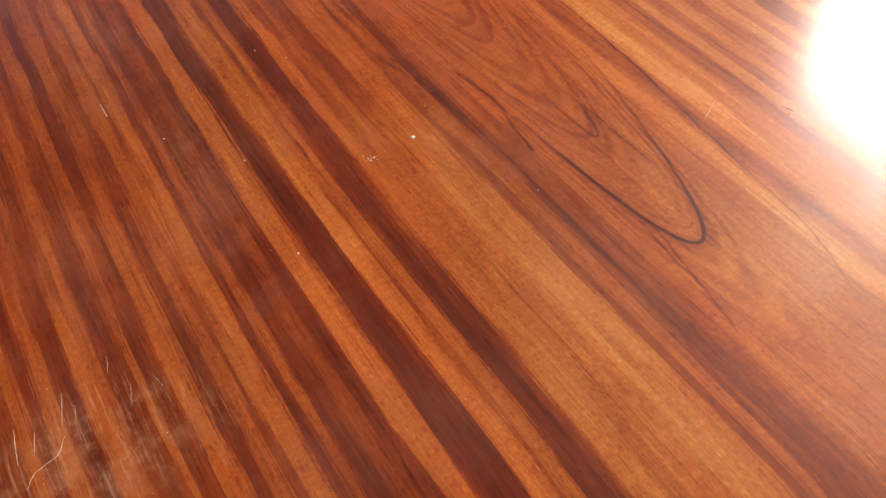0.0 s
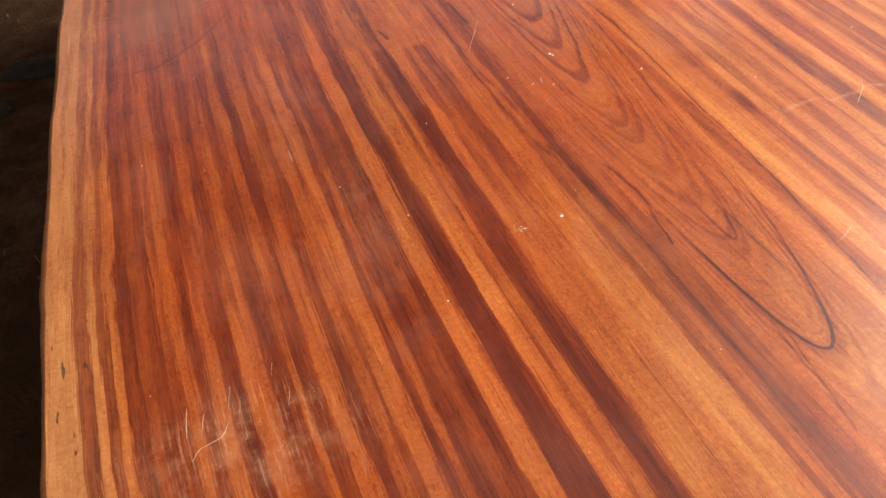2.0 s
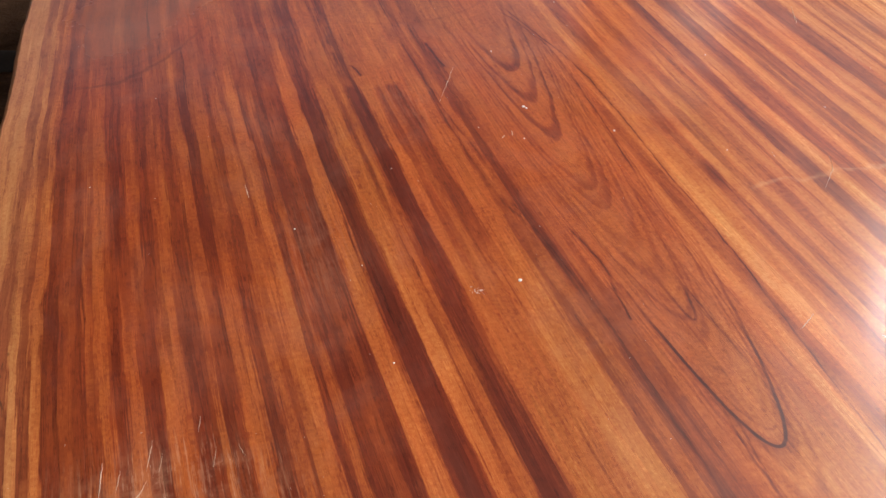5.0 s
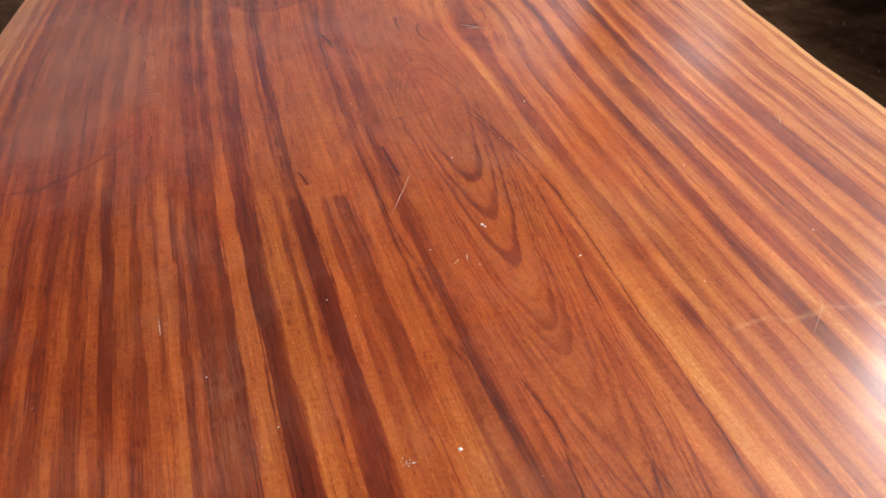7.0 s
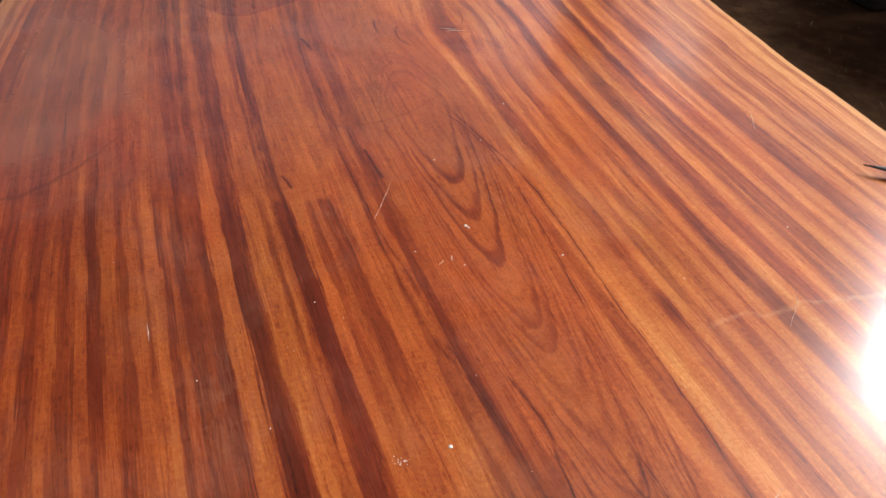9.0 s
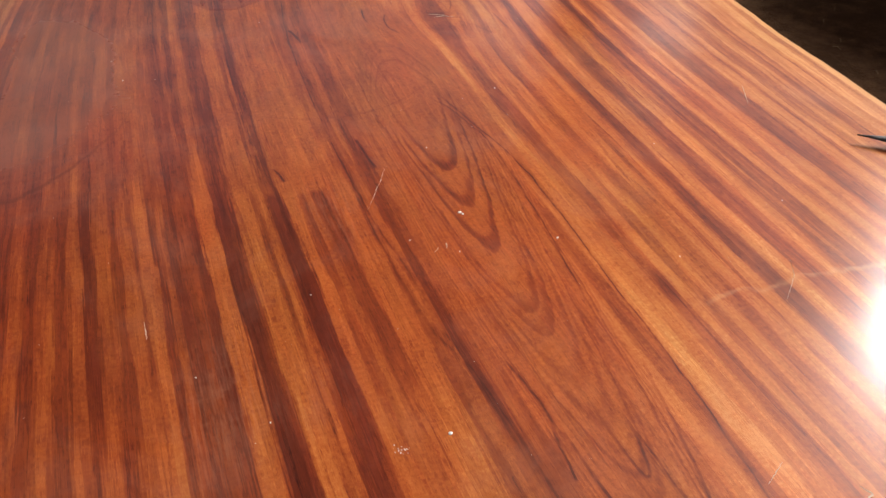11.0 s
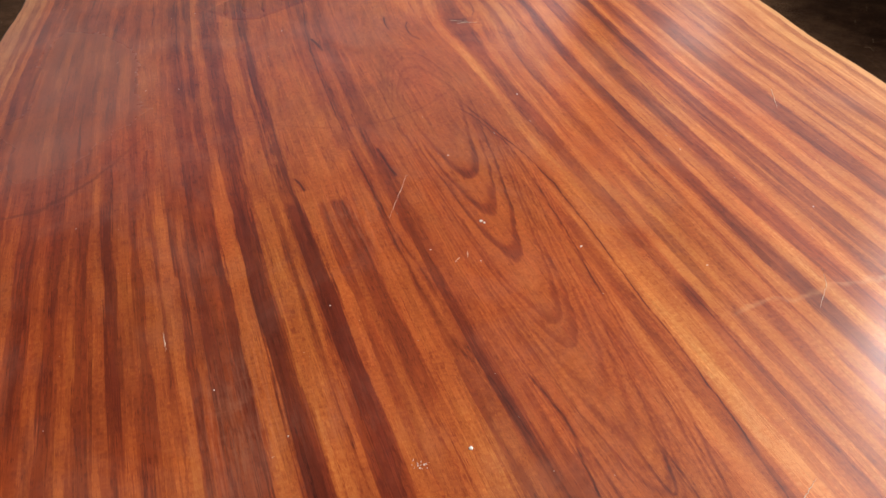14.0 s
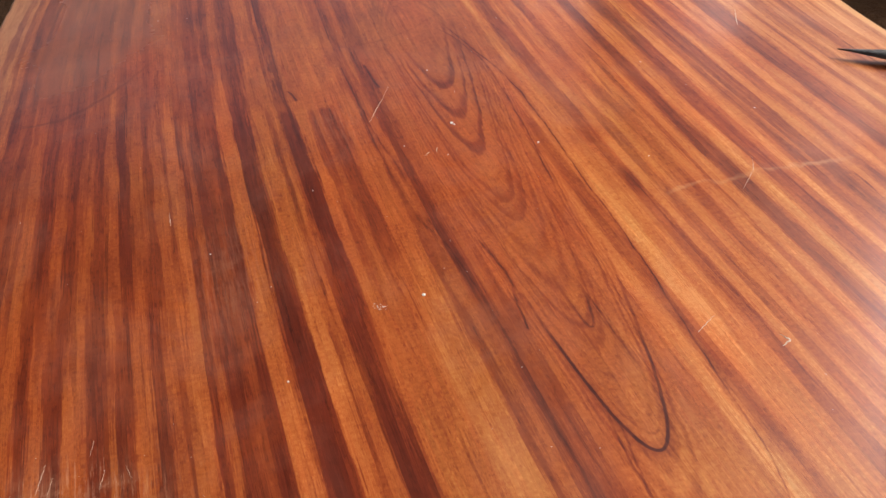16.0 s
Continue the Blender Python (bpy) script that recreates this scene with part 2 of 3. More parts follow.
# single dark lines: (along, across) points, half width, depth
LONG_LINES = [
    ([(-.02, .258), (.08, .243), (.20, .232), (.425, .211), (.604, .181), (.72, .167), (.88, .142), (1.16, .121), (1.51, .110), (1.87, .126), (2.40, .134)], .0022, .24),
    ([(.06, .379), (.11, .386), (.20, .402), (.32, .403), (.48, .406), (.63, .401), (.77, .399), (.91, .393), (1.08, .363), (1.25, .325)], .0016, .36),
    ([(.95, .010), (1.22, -.004), (1.59, -.021), (1.97, -.032), (2.45, -.030)], .0028, .22),
    ([(.40, .204), (.464, .200), (.553, .186), (.645, .162), (.785, .145), (.959, .130)], .0034, .20),
    ([(.62, .362), (.674, .360), (.743, .364), (.829, .367), (.976, .369), (1.10, .352), (1.22, .310)], .0015, .28),
]
SHORT_LINES = [
    ([(.385, .2405), (.42, .2415), (.46, .2435)], .0022, .45),
    ([(.18, .282), (.21, .2775), (.265, .279)], .0020, .30),
    ([(.10, .276), (.187, .281), (.25, .285), (.28, .281)], .0022, .26),
    ([(.30, .334), (.33, .330), (.39, .325), (.46, .318)], .0022, .24),
    ([(.985, .040), (1.0, .037), (1.03, .027)], .0030, .35),
    ([(.985, .178), (1.037, .169), (1.09, .164)], .0034, .38),
    ([(1.50, .335), (1.56, .318), (1.62, .330)], .0022, .30),
]
NICKS = [
    ([(1.553, .478), (1.575, .445), (1.605, .416)], .0030, .30),
    ([(1.45, .520), (1.50, .500), (1.54, .468)], .0030, .18),
    ([(.40, .240), (.43, .243), (.469, .246), (.513, .237), (.564, .227)], .0024, .26),
    ([(1.555, .289), (1.603, .281), (1.665, .286)], .0022, .42),
    ([(1.500, .135), (1.54, .126), (1.580, .115)], .0042, .40),
    ([(1.40, .562), (1.716, .552), (1.976, .535), (2.26, .55)], .0022, .24),
    ([(1.60, .470), (1.65, .486), (1.72, .492)], .0022, .25),
]
# tongues of the figure: tip, steepness of both arms, reach, half width, depth
TONGUES = [(.309, .209, 72, 74, .49, .0026, .62), (.307, .375, 480, 350, .47, .0024, .34), (.312, .228, 75, 110, .36, .0020, .16), (.16, 1.168, 2, 3.2, 1.28, .0016, .13)]
# soft patches: middle, half sizes, change of tone
PATCHES = [(.44, 1.49, .055, .05, -.13), (.447, 1.585, .04, .022, -.14), (.15, 1.93, .24, .13, -.05), (.462, .622, .012, .04, -.22),
           (.45, .75, .04, .03, -.08), (-.13, 1.40, .03, .05, -.14), (.44, .62, .03, .03, -.06), (.5, .3, .3, .25, .06), (.15, .10, .06, .2, .09), (.34, .08, .12, .17, .12)]


def varnished_wood(wet=0.0):
    w = Tree("wet_slab" if wet else "varnished_slab")
    uu, vv = w.uv("grain")[:2]
    x, y, _ = w.split(w.place())
    mul, add, sub = (lambda a, b: w.m("MULTIPLY", a, b)), (lambda a, b: w.m("ADD", a, b)), (lambda a, b: w.m("SUBTRACT", a, b))
    grow = lambda a, b, f: add(a, mul(sub(b, a), f))
    # slow sway of the lines, then a small ragged one
    sway = mul(sub(w.noise(w.xyz(mul(uu, 5.0), mul(vv, 1.6)), 1.0, 2.0), 0.5), 0.006)
    fine = mul(sub(w.noise(w.xyz(mul(uu, 70.0), mul(vv, 7.0)), 1.0, 5.0, 0.68), 0.5), 0.016)
    feather = mul(sub(w.noise(w.xyz(mul(uu, 330.0), mul(vv, 4.5), 4.0), 1.0, 3.0, 0.6), 0.5), 0.017)
    u = add(add(add(uu, sway), fine), feather)

    def tone(points, at):
        lo, hi = points[0][0], points[-1][0]
        n = w.t.nodes.new("ShaderNodeMapRange")
        for s, v in zip(n.inputs, (at, lo, hi, 0.0, 1.0)):
            w.put(s, v)
        return w.curve(n.outputs[0], [((p - lo) / (hi - lo), q) for p, q in points])

    def across_grain(pieces):
        v = tone(pieces[0], u)
        for p in pieces[1:]:
            v = grow(v, tone(p, u), w.m("GREATER_THAN", u, p[0][0]))
        return v

    # some dark bands stop short at a ragged step, the rest change slowly along the slab
    saw = mul(w.step(uu, -0.31, -0.295), w.step(uu, -0.185, -0.165, 1.0, 0.0))
    ragged = add(vv, mul(sub(w.noise(w.xyz(mul(u, 160.0), mul(vv, 3.0)), 1.0, 2.0), 0.5), 0.05))
    ragged = add(ragged, mul(w.step(uu, -0.285, -0.265, 1.0, 0.0), -0.02))
    to_far = grow(w.step(vv, 0.80, 1.25), w.step(ragged, 0.943, 0.962), saw)
    lf = grow(across_grain([NEAR_LEFT_A, NEAR_LEFT_B, NEAR_LEFT_C]), across_grain([MID_LEFT_A, MID_LEFT_B, MID_LEFT_C]), w.step(vv, 0.38, 0.66))
    lf = grow(lf, across_grain([FAR_LEFT_A, FAR_LEFT_B]), to_far)
    rt = grow(across_grain([MID_RIGHT_A, MID_RIGHT_B]), across_grain([FAR_RIGHT_A, FAR_RIGHT_B]), w.step(vv, 0.64, 1.05))
    lf = sub(lf, mul(w.m("MAXIMUM", sub(lf, 0.52), 0.0), w.step(vv, 0.35, 0.62, 0.0, 0.38)))
    # left bands darkened, right ones lightened: sideways light falloff put into the tone
    outer = grow(sub(mul(lf, 0.90), w.step(u, -0.48, -0.36, 0.035, 0.0)), add(mul(rt, 1.16), -0.005), w.step(u, -0.10, 0.08))
    # the heart: nested tongues whose ends lie on one axis, closed at the far end
    ax = add(0.281, mul(w.m("MAXIMUM", sub(0.75, y), 0.0), 0.048))
    across = add(sub(x, ax), add(mul(sway, 0.5), mul(fine, 0.8)))
    along = w.m("MINIMUM", y, sub(1.25 * 3.2, mul(y, 2.2)))
    k = sub(112.0, mul(w.m("GREATER_THAN", across, 0.0), 26.0))
    tip = sub(along, mul(k, mul(across, across)))
    tip = add(tip, mul(sub(w.noise(w.place(), 11.0, 3.0), 0.5), 0.06))
    inside = w.step(tip, -0.05, 0.14)
    nested = w.noise(w.xyz(mul(tip, 24.0), mul(across, 6.0), 2.0), 1.0, 3.0, 0.6)
    v = grow(outer, add(add(0.50, mul(sub(w.step(nested, 0.46, 0.68, 1.0, 0.0), 0.6), w.step(y, 0.35, 1.1, 0.10, 0.035))), mul(sub(tone(TIPS, tip), 0.5), w.step(y, 0.95, 1.2, 1.0, 0.22))), inside)
    # bands fade and return along their length
    fade = w.noise(w.xyz(mul(u, 22.0), mul(vv, 3.4)), 1.0, 3.0, 0.62)
    v = add(0.48, mul(sub(v, 0.48), grow(w.step(fade, 0.3, 0.66, 0.80, 1.10), 1.04, inside)))
    # soft patches, dark lines and tongues, all a little ragged
    jag = mul(sub(w.noise(w.xyz(mul(u, 90.0), mul(vv, 12.0)), 1.0, 4.0, 0.6), 0.5), 1.1)
    for px, py, sx, sy, dv in PATCHES:
        q = add(w.m("SQRT", add(w.m("POWER", w.m("DIVIDE", w.m("ABSOLUTE", sub(x, px)), sx), 2.0), w.m("POWER", w.m("DIVIDE", w.m("ABSOLUTE", sub(y, py)), sy), 2.0))), jag)
        v = add(v, mul(w.step(q, 0.35, 1.15, 1.0, 0.0), dv))
    wobble = mul(sub(w.noise(w.place(), 22.0, 3.0, 0.6), 0.5), 0.007)
    waver = w.step(w.noise(w.place(), 16.0, 3.0, 0.6), 0.32, 0.6, 0.25, 1.0)
    ink = 0.0
    for points, half, depth in LONG_LINES + SHORT_LINES + NICKS:
        lo, hi = points[0][0], points[-1][0]
        xs = [p[1] for p in points]
        x0, x1 = min(xs) - 0.001, max(xs) + 0.001
        t = w.m("DIVIDE", sub(y, lo), hi - lo)
        c = add(mul(w.curve(t, [((a - lo) / (hi - lo), (b - x0) / (x1 - x0)) for a, b in points]), x1 - x0), x0)
        gap = w.m("ABSOLUTE", add(sub(x, c), wobble))
        ends = mul(w.step(t, 0.0, 0.12), w.step(t, 0.88, 1.0, 1.0, 0.0))
        core = add(mul(w.step(gap, half * 0.2, half, 1.0, 0.0), depth), mul(w.step(gap, 0.0, half * 5, 1.0, 0.0), depth * 0.35))
        ink = w.m("MAXIMUM", ink, mul(mul(core, ends), waver))
    for tx, ty, kl, kr, reach, half, depth in TONGUES:
        a = add(sub(x, tx), mul(wobble, 0.5))
        k = add(kl, mul(w.m("GREATER_THAN", a, 0.0), kr - kl))
        fn = sub(sub(y, ty), mul(k, mul(a, a)))
        slope = mul(mul(k, a), 2.0)
        gap = w.m("DIVIDE", w.m("ABSOLUTE", fn), w.m("SQRT", add(1.0, mul(slope, slope))))
        live = w.step(y, ty + 0.03, reach, 1.0, 0.25)
        core = add(mul(w.step(gap, half * 0.3, half, 1.0, 0.0), depth), mul(w.step(gap, 0.0, half * 5, 1.0, 0.0), depth * 0.3))
        ink = w.m("MAXIMUM", ink, mul(mul(core, live), mul(w.step(y, reach, reach + 0.04, 1.0, 0.0), w.m("MAXIMUM", waver, 0.6))))
    v = sub(v, mul(ink, 0.82))
    # streaks along the grain at two scales, then pores and cross flecks
    streak = w.noise(w.xyz(mul(u, 95.0), mul(vv, 3.2)), 1.0, 4.0, 0.62)
    crack = w.noise(w.xyz(mul(u, 170.0), mul(vv, 1.4)), 1.0, 3.0, 0.55)
    v = sub(v, mul(mul(w.step(crack, 0.60, 0.68), sub(1.0, mul(inside, 0.3))), w.step(uu, 0.15, 0.4, 0.17, 0.27)))
    thin = w.noise(w.xyz(mul(u, 85.0), mul(vv, 0.8), 6.0), 1.0, 2.0, 0.5)
    v = sub(v, mul(sub(w.step(thin, 0.40, 0.62), 0.5), w.step(uu, 0.20, 0.42, 0.0, 0.20)))
    dashes = w.noise(w.xyz(mul(u, 900.0), mul(vv, 60.0)), 1.0, 2.0, 0.5)
    v = sub(v, mul(w.step(dashes, 0.54, 0.68), 0.13))
    hair = w.noise(w.xyz(mul(u, 420.0), mul(vv, 9.0)), 1.0, 3.0, 0.6)
    pore = w.noise(w.xyz(mul(u, 420.0), mul(vv, 190.0)), 1.0, 3.0, 0.7)
    mott = w.noise(w.xyz(mul(x, 1.0), mul(y, 0.45)), 26.0, 4.0, 0.6)
    v = add(v, mul(sub(pore, 0.5), w.step(v, 0.25, 0.7, 0.18, 0.70)))
    for n, amount in ((streak, 0.38), (hair, 0.46), (mott, 0.22)):
        v = add(v, mul(sub(n, 0.5), mul(sub(1.0, mul(inside, 0.28)), amount)))
    cloud = w.noise(w.xyz(mul(x, 1.0), mul(y, 0.6), 3.0), 8.0, 4.0, 0.62, 0.4)
    v = add(v, mul(sub(cloud, 0.5), 0.26))
    v = add(v, mul(w.m("MAXIMUM", sub(0.18, v), 0.0), 0.55))
    heartwood = w.ramp(v, [(0.0, (.046, .0085, .005)), (0.18, (.118, .0192, .0078)), (0.42, (.236, .0462, .0122)), (0.62, (.368, .0935, .0205)), (0.85, (.49, .160, .038)), (1.0, (.58, .24, .07))])
    blush = w.noise(w.xyz(mul(u, 9.0), mul(vv, 2.2), 5.0), 1.0, 4.0, 0.6)
    heartwood = w.mix(w.step(blush, 0.42, 0.70, 0.0, 0.8), heartwood, w.mix(1.0, heartwood, (1.04, .87, .85), "MULTIPLY"))
    heartwood = w.mix(w.step(blush, 0.30, 0.50, 0.8, 0.0), heartwood, w.mix(1.0, heartwood, (.97, 1.10, 1.05), "MULTIPLY"))
    sap = w.ramp(v, [(0.0, (.09, .024, .012)), (0.32, (.23, .064, .026)), (0.6, (.39, .145, .050)), (1.0, (.56, .28, .105))])
    col = w.mix(add(w.step(uu, -0.75, -0.69, 1.0, 0.0), add(mul(w.step(uu, 0.42, 0.74), 0.55), mul(w.step(uu, 0.735, 0.775), 0.45))), heartwood, sap)
    # fine light and dark fibres, plainest in the dark bands
    fibre = w.noise(w.xyz(mul(u, 260.0), mul(vv, 5.0), 7.0), 1.0, 4.0, 0.65)
    col = w.mix(w.step(v, 0.1, 0.5, 0.50, 0.22), col, w.mix(1.0, col, w.ramp(fibre, [(0.34, (.42, .38, .38)), (0.5, (.98, .98, .98)), (0.66, (1.75, 1.70, 1.6))]), "MULTIPLY"))
    # milky patches in the varnish
    milk = w.step(w.noise(w.xyz(mul(x, 1.0), mul(y, 0.7), 9.0), 5.0, 5.0, 0.66, 0.5), 0.44, 0.72)
    col = w.mix(mul(milk, 0.13), col, (.44, .23, .17))
    col = w.mix(mul(w.step(ink, 0.18, 0.60), 0.48), col, (.028, .008, .009))
    # dark bug holes and dashes in the pale rim
    dash = mul(w.step(w.noise(w.xyz(mul(uu, 130.0), mul(vv, 30.0)), 1.0, 2.0), 0.66, 0.71), mul(w.step(w.m("ABSOLUTE", uu), 0.70, 0.75), w.step(y, 0.42, 0.75, 1.0, 0.15)))
    col = w.mix(mul(dash, 0.75), col, (.035, .022, .014))
    # worn, scuffed varnish near one end
    blot = w.noise(w.xyz(mul(x, 1.0), mul(y, 1.0)), 26.0, 5.0, 0.7)
    rake = w.noise(w.xyz(mul(uu, 300.0), mul(vv, 16.0)), 1.0, 4.0, 0.7)
    zone = add(w.m("SQRT", add(w.m("POWER", w.m("DIVIDE", w.m("ABSOLUTE", sub(x, -0.235)), 0.14), 2.0), w.m("POWER", w.m("DIVIDE", w.m("ABSOLUTE", sub(y, 0.265)), 0.085), 2.0))), mul(sub(blot, 0.5), 1.6))
    scuff = mul(w.step(zone, 0.5, 1.15, 1.0, 0.0), add(mul(w.step(rake, 0.48, 0.72), 0.6), mul(w.step(blot, 0.42, 0.7), 0.45)))
    col = w.mix(mul(scuff, 0.62), col, (.54, .28, .155))
    # rubbed, dull streaks
    for px, py, sx, sy, much in ((-0.075, 0.58, 0.06, 0.15, 0.26), (0.10, 0.90, 0.07, 0.11, 0.20), (0.02, 0.56, 0.05, 0.08, 0.14)):
        q = add(w.m("SQRT", add(w.m("POWER", w.m("DIVIDE", w.m("ABSOLUTE", sub(x, px)), sx), 2.0), w.m("POWER", w.m("DIVIDE", w.m("ABSOLUTE", sub(y, py)), sy), 2.0))), mul(sub(blot, 0.5), 1.4))
        rub = mul(w.step(q, 0.3, 1.1, 1.0, 0.0), add(mul(w.step(rake, 0.42, 0.70), 0.7), mul(w.step(blot, 0.45, 0.7), 0.5)))
        col = w.mix(mul(rub, much), col, (.52, .24, .14))
    # a dried film of water with a darker rim
    ov = w.m("SQRT", add(w.m("POWER", w.m("DIVIDE", w.m("ABSOLUTE", sub(x, -0.375)), 0.215), 2.0), w.m("POWER", w.m("DIVIDE", w.m("ABSOLUTE", sub(y, 1.46)), 0.42), 2.0)))
    ov = add(ov, mul(sub(w.noise(w.place(), 7.0, 4.0), 0.5), 0.22))
    film = mul(w.step(ov, 0.62, 1.0, 1.0, 0.0), w.step(x, -0.47, -0.37))
    rim = mul(w.step(w.m("ABSOLUTE", sub(ov, 0.985)), 0.004, 0.016, 1.0, 0.0), mul(mul(w.step(y, 1.0, 1.4, 1.0, 0.0), w.step(x, -0.44, -0.36)), 0.5))
    col = w.mix(mul(film, 0.10), col, (.45, .33, .27))
    col = w.mix(rim, col, (.10, .022, .010))
    # faint smears and dust that dull the shine
    smear = w.step(w.noise(w.place(), 2.6, 5.0, 0.7, 0.6), 0.42, 0.75)
    rough = add(add(add(0.175, mul(smear, 0.10)), mul(film, 0.12)), mul(scuff, 0.12))
    height = add(add(w.noise(w.place(), 5.0, 2.0), mul(streak, 0.16)), mul(pore, 0.02))
    ridge = mul(w.step(w.m("ABSOLUTE", add(sub(y, 0.59), mul(sub(w.noise(w.place(), 20.0, 3.0), 0.5), 0.050))), 0.0, 0.006, 1.0, 0.0), mul(w.step(x, 0.46, 0.54), w.step(x, 0.70, 0.80, 1.0, 0.0)))
    col = w.mix(mul(ridge, mul(waver, 0.36)), col, (.58, .30, .14))
    w.bump(add(height, mul(ridge, 0.15)), 0.22, 0.006)
    if wet:
        col, rough = w.mix(wet, col, (.58, .38, .27), "MULTIPLY"), 0.13 - 0.09 * wet
    return w.set(Base_Color=col, Roughness=0.46, IOR=1.5, Specular_IOR_Level=0.10, Coat_Weight=1.0, Coat_Roughness=rough, Coat_IOR=1.5)


def bark_wood():
    w = Tree("live_edge_wood")
    p = w.place()
    x, y, z = w.split(p)
    n = w.noise(w.xyz(w.m("MULTIPLY", z, 40.0), w.m("MULTIPLY", y, 4.0), x), 1.0, 4.0, 0.6)
    w.bump(n, 0.4, 0.004)
    return w.set(Base_Color=w.ramp(n, [(0.3, (.10, .05, .02)), (0.7, (.40, .22, .09))]), Roughness=0.5)


def dirt():
    w = Tree("packed_earth")
    p = w.place()
    a, b, c = w.noise(p, 1.3, 4.0, 0.6), w.noise(p, 9.0, 5.0, 0.65), w.noise(p, 70.0, 4.0, 0.7)
    v = w.m("ADD", w.m("ADD", w.m("MULTIPLY", a, 0.45), w.m("MULTIPLY", b, 0.35)), w.m("MULTIPLY", c, 0.2))
    w.bump(w.m("ADD", b, w.m("MULTIPLY", c, 0.5)), 0.8, 0.03)
    return w.set(Base_Color=w.ramp(v, [(0.3, (.024, .0118, .0058)), (0.5, (.062, .0310, .0155)), (0.7, (.18, .100, .054))]), Roughness=0.95, Specular_IOR_Level=0.1)


def plain(name, dark, light, rough=0.7, scale=6.0, bump=0.3, metal=0.0, stretch=(1, 1, 1)):
    w = Tree(name)
    x, y, z = w.split(w.place())
    p = w.xyz(w.m("MULTIPLY", x, stretch[0]), w.m("MULTIPLY", y, stretch[1]), w.m("MULTIPLY", z, stretch[2]))
    a, b = w.noise(p, scale, 4.0, 0.6), w.noise(p, scale * 9, 3.0, 0.6)
    v = w.m("ADD", w.m("MULTIPLY", a, 0.65), w.m("MULTIPLY", b, 0.35))
    w.bump(v, bump, 0.01)
    return w.set(Base_Color=w.ramp(v, [(0.3, dark), (0.7, light)]), Roughness=rough, Metallic=metal)


WOOD, EDGE, EARTH = varnished_wood(), bark_wood(), dirt()
BOARD = plain("weathered_board", (.05, .03, .02), (.16, .11, .075), 0.8, 3.0, stretch=(6, 6, 0.6))
PLASTER = plain("dusty_plaster", (.30, .28, .25), (.48, .45, .41), 0.9, 1.5)
TIN = plain("rusty_roof_sheet", (.05, .035, .028), (.12, .09, .075), 0.6, 2.0)
IRON = plain("worn_iron", (.012, .011, .011), (.07, .068, .07), 0.5, 40.0, 0.4, 0.5)
PLASTIC = plain("milky_plastic", (.76, .77, .74), (.86, .86, .83), 0.45, 8.0, 0.05)
CREAM = plain("cream_plastic", (.62, .58, .45), (.76, .72, .58), 0.5, 5.0, 0.05)
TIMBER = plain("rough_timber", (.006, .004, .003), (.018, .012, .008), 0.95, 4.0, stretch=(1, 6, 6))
ROD = plain("dark_earth_clod", (.015, .01, .008), (.04, .028, .02), 0.9, 20.0)


# ---------------------------------------------------------------- mesh helpers
def mesh(name, bm, material=None, parent=None, label="", smooth=False, fix=True):
    me = bpy.data.meshes.new(name)
    if fix:
        bmesh.ops.recalc_face_normals(bm, faces=bm.faces)
    bm.to_mesh(me)
    bm.free()
    if material:
        me.materials.append(material)
    if smooth:
        for p in me.polygons:
            p.use_smooth = True
    ob = new(name, me)
    if parent:
        ob.parent = parent
    if label:
        ob["label"] = label
    return ob


def box_bm(x0, x1, y0, y1, z0, z1, bevel=0.0, bm=None):
    bm = bm or bmesh.new()
    vs = bmesh.ops.create_cube(bm, size=1.0, matrix=Matrix.LocRotScale(((x0 + x1) / 2, (y0 + y1) / 2, (z0 + z1) / 2), None, (x1 - x0, y1 - y0, z1 - z0)))["verts"]
    if bevel:
        es = list({e for v in vs for e in v.link_edges})
        bmesh.ops.bevel(bm, geom=es, offset=bevel, segments=2, affect="EDGES", profile=0.6)
    return bm


def structure(ob, label, category):
    return tagged(ob, label, category, kind="structure")


# ---------------------------------------------------------------- the shed
def ground():
    bm = bmesh.new()
    xs = [-400, -60, -12] + [-6 + 0.15 * i for i in range(81)] + [12, 60, 400]
    ys = [-400, -60, -10] + [-4 + 0.15 * i for i in range(91)] + [14, 60, 400]
    vs = [[bm.verts.new((x, y, 0.02 * noise.noise((x * 0.9, y * 0.9, 0)) + 0.012 * noise.noise((x * 3.1, y * 3.1, 4)) - 0.012)) for x in xs] for y in ys]
    for j in range(len(ys) - 1):
        for i in range(len(xs) - 1):
            bm.faces.new((vs[j][i], vs[j][i + 1], vs[j + 1][i + 1], vs[j + 1][i]))
    structure(mesh("ground", bm, EARTH, smooth=True), "dark packed earth floor strewn with wood dust", "floor")


ground()
W = 0.12
structure(mesh("wall_left", box_bm(SHED_L - W, SHED_L, SHED_N, SHED_F, -0.1, ROOF), BOARD), "dim weathered board wall of the shed", "wall")
structure(mesh("wall_right", box_bm(SHED_R, SHED_R + W, SHED_N, SHED_F, -0.1, SILL), BOARD), "dim weathered board wall open above", "wall")
structure(mesh("wall_right_upper", box_bm(SHED_R, SHED_R + W, GAP_END, 5.2, SILL, ROOF), BOARD), "dim board wall beside the open strip", "wall")
structure(mesh("wall_right_near", box_bm(SHED_R, SHED_R + W, SHED_N, GAP_START, SILL, ROOF), BOARD), "dim board wall beside the open strip", "wall")
structure(mesh("wall_far", box_bm(SHED_L - W, SHED_R + W, SHED_F, SHED_F + W, -0.1, SILL_FAR), PLASTER), "dusty pale plaster wall open under the roof", "wall")
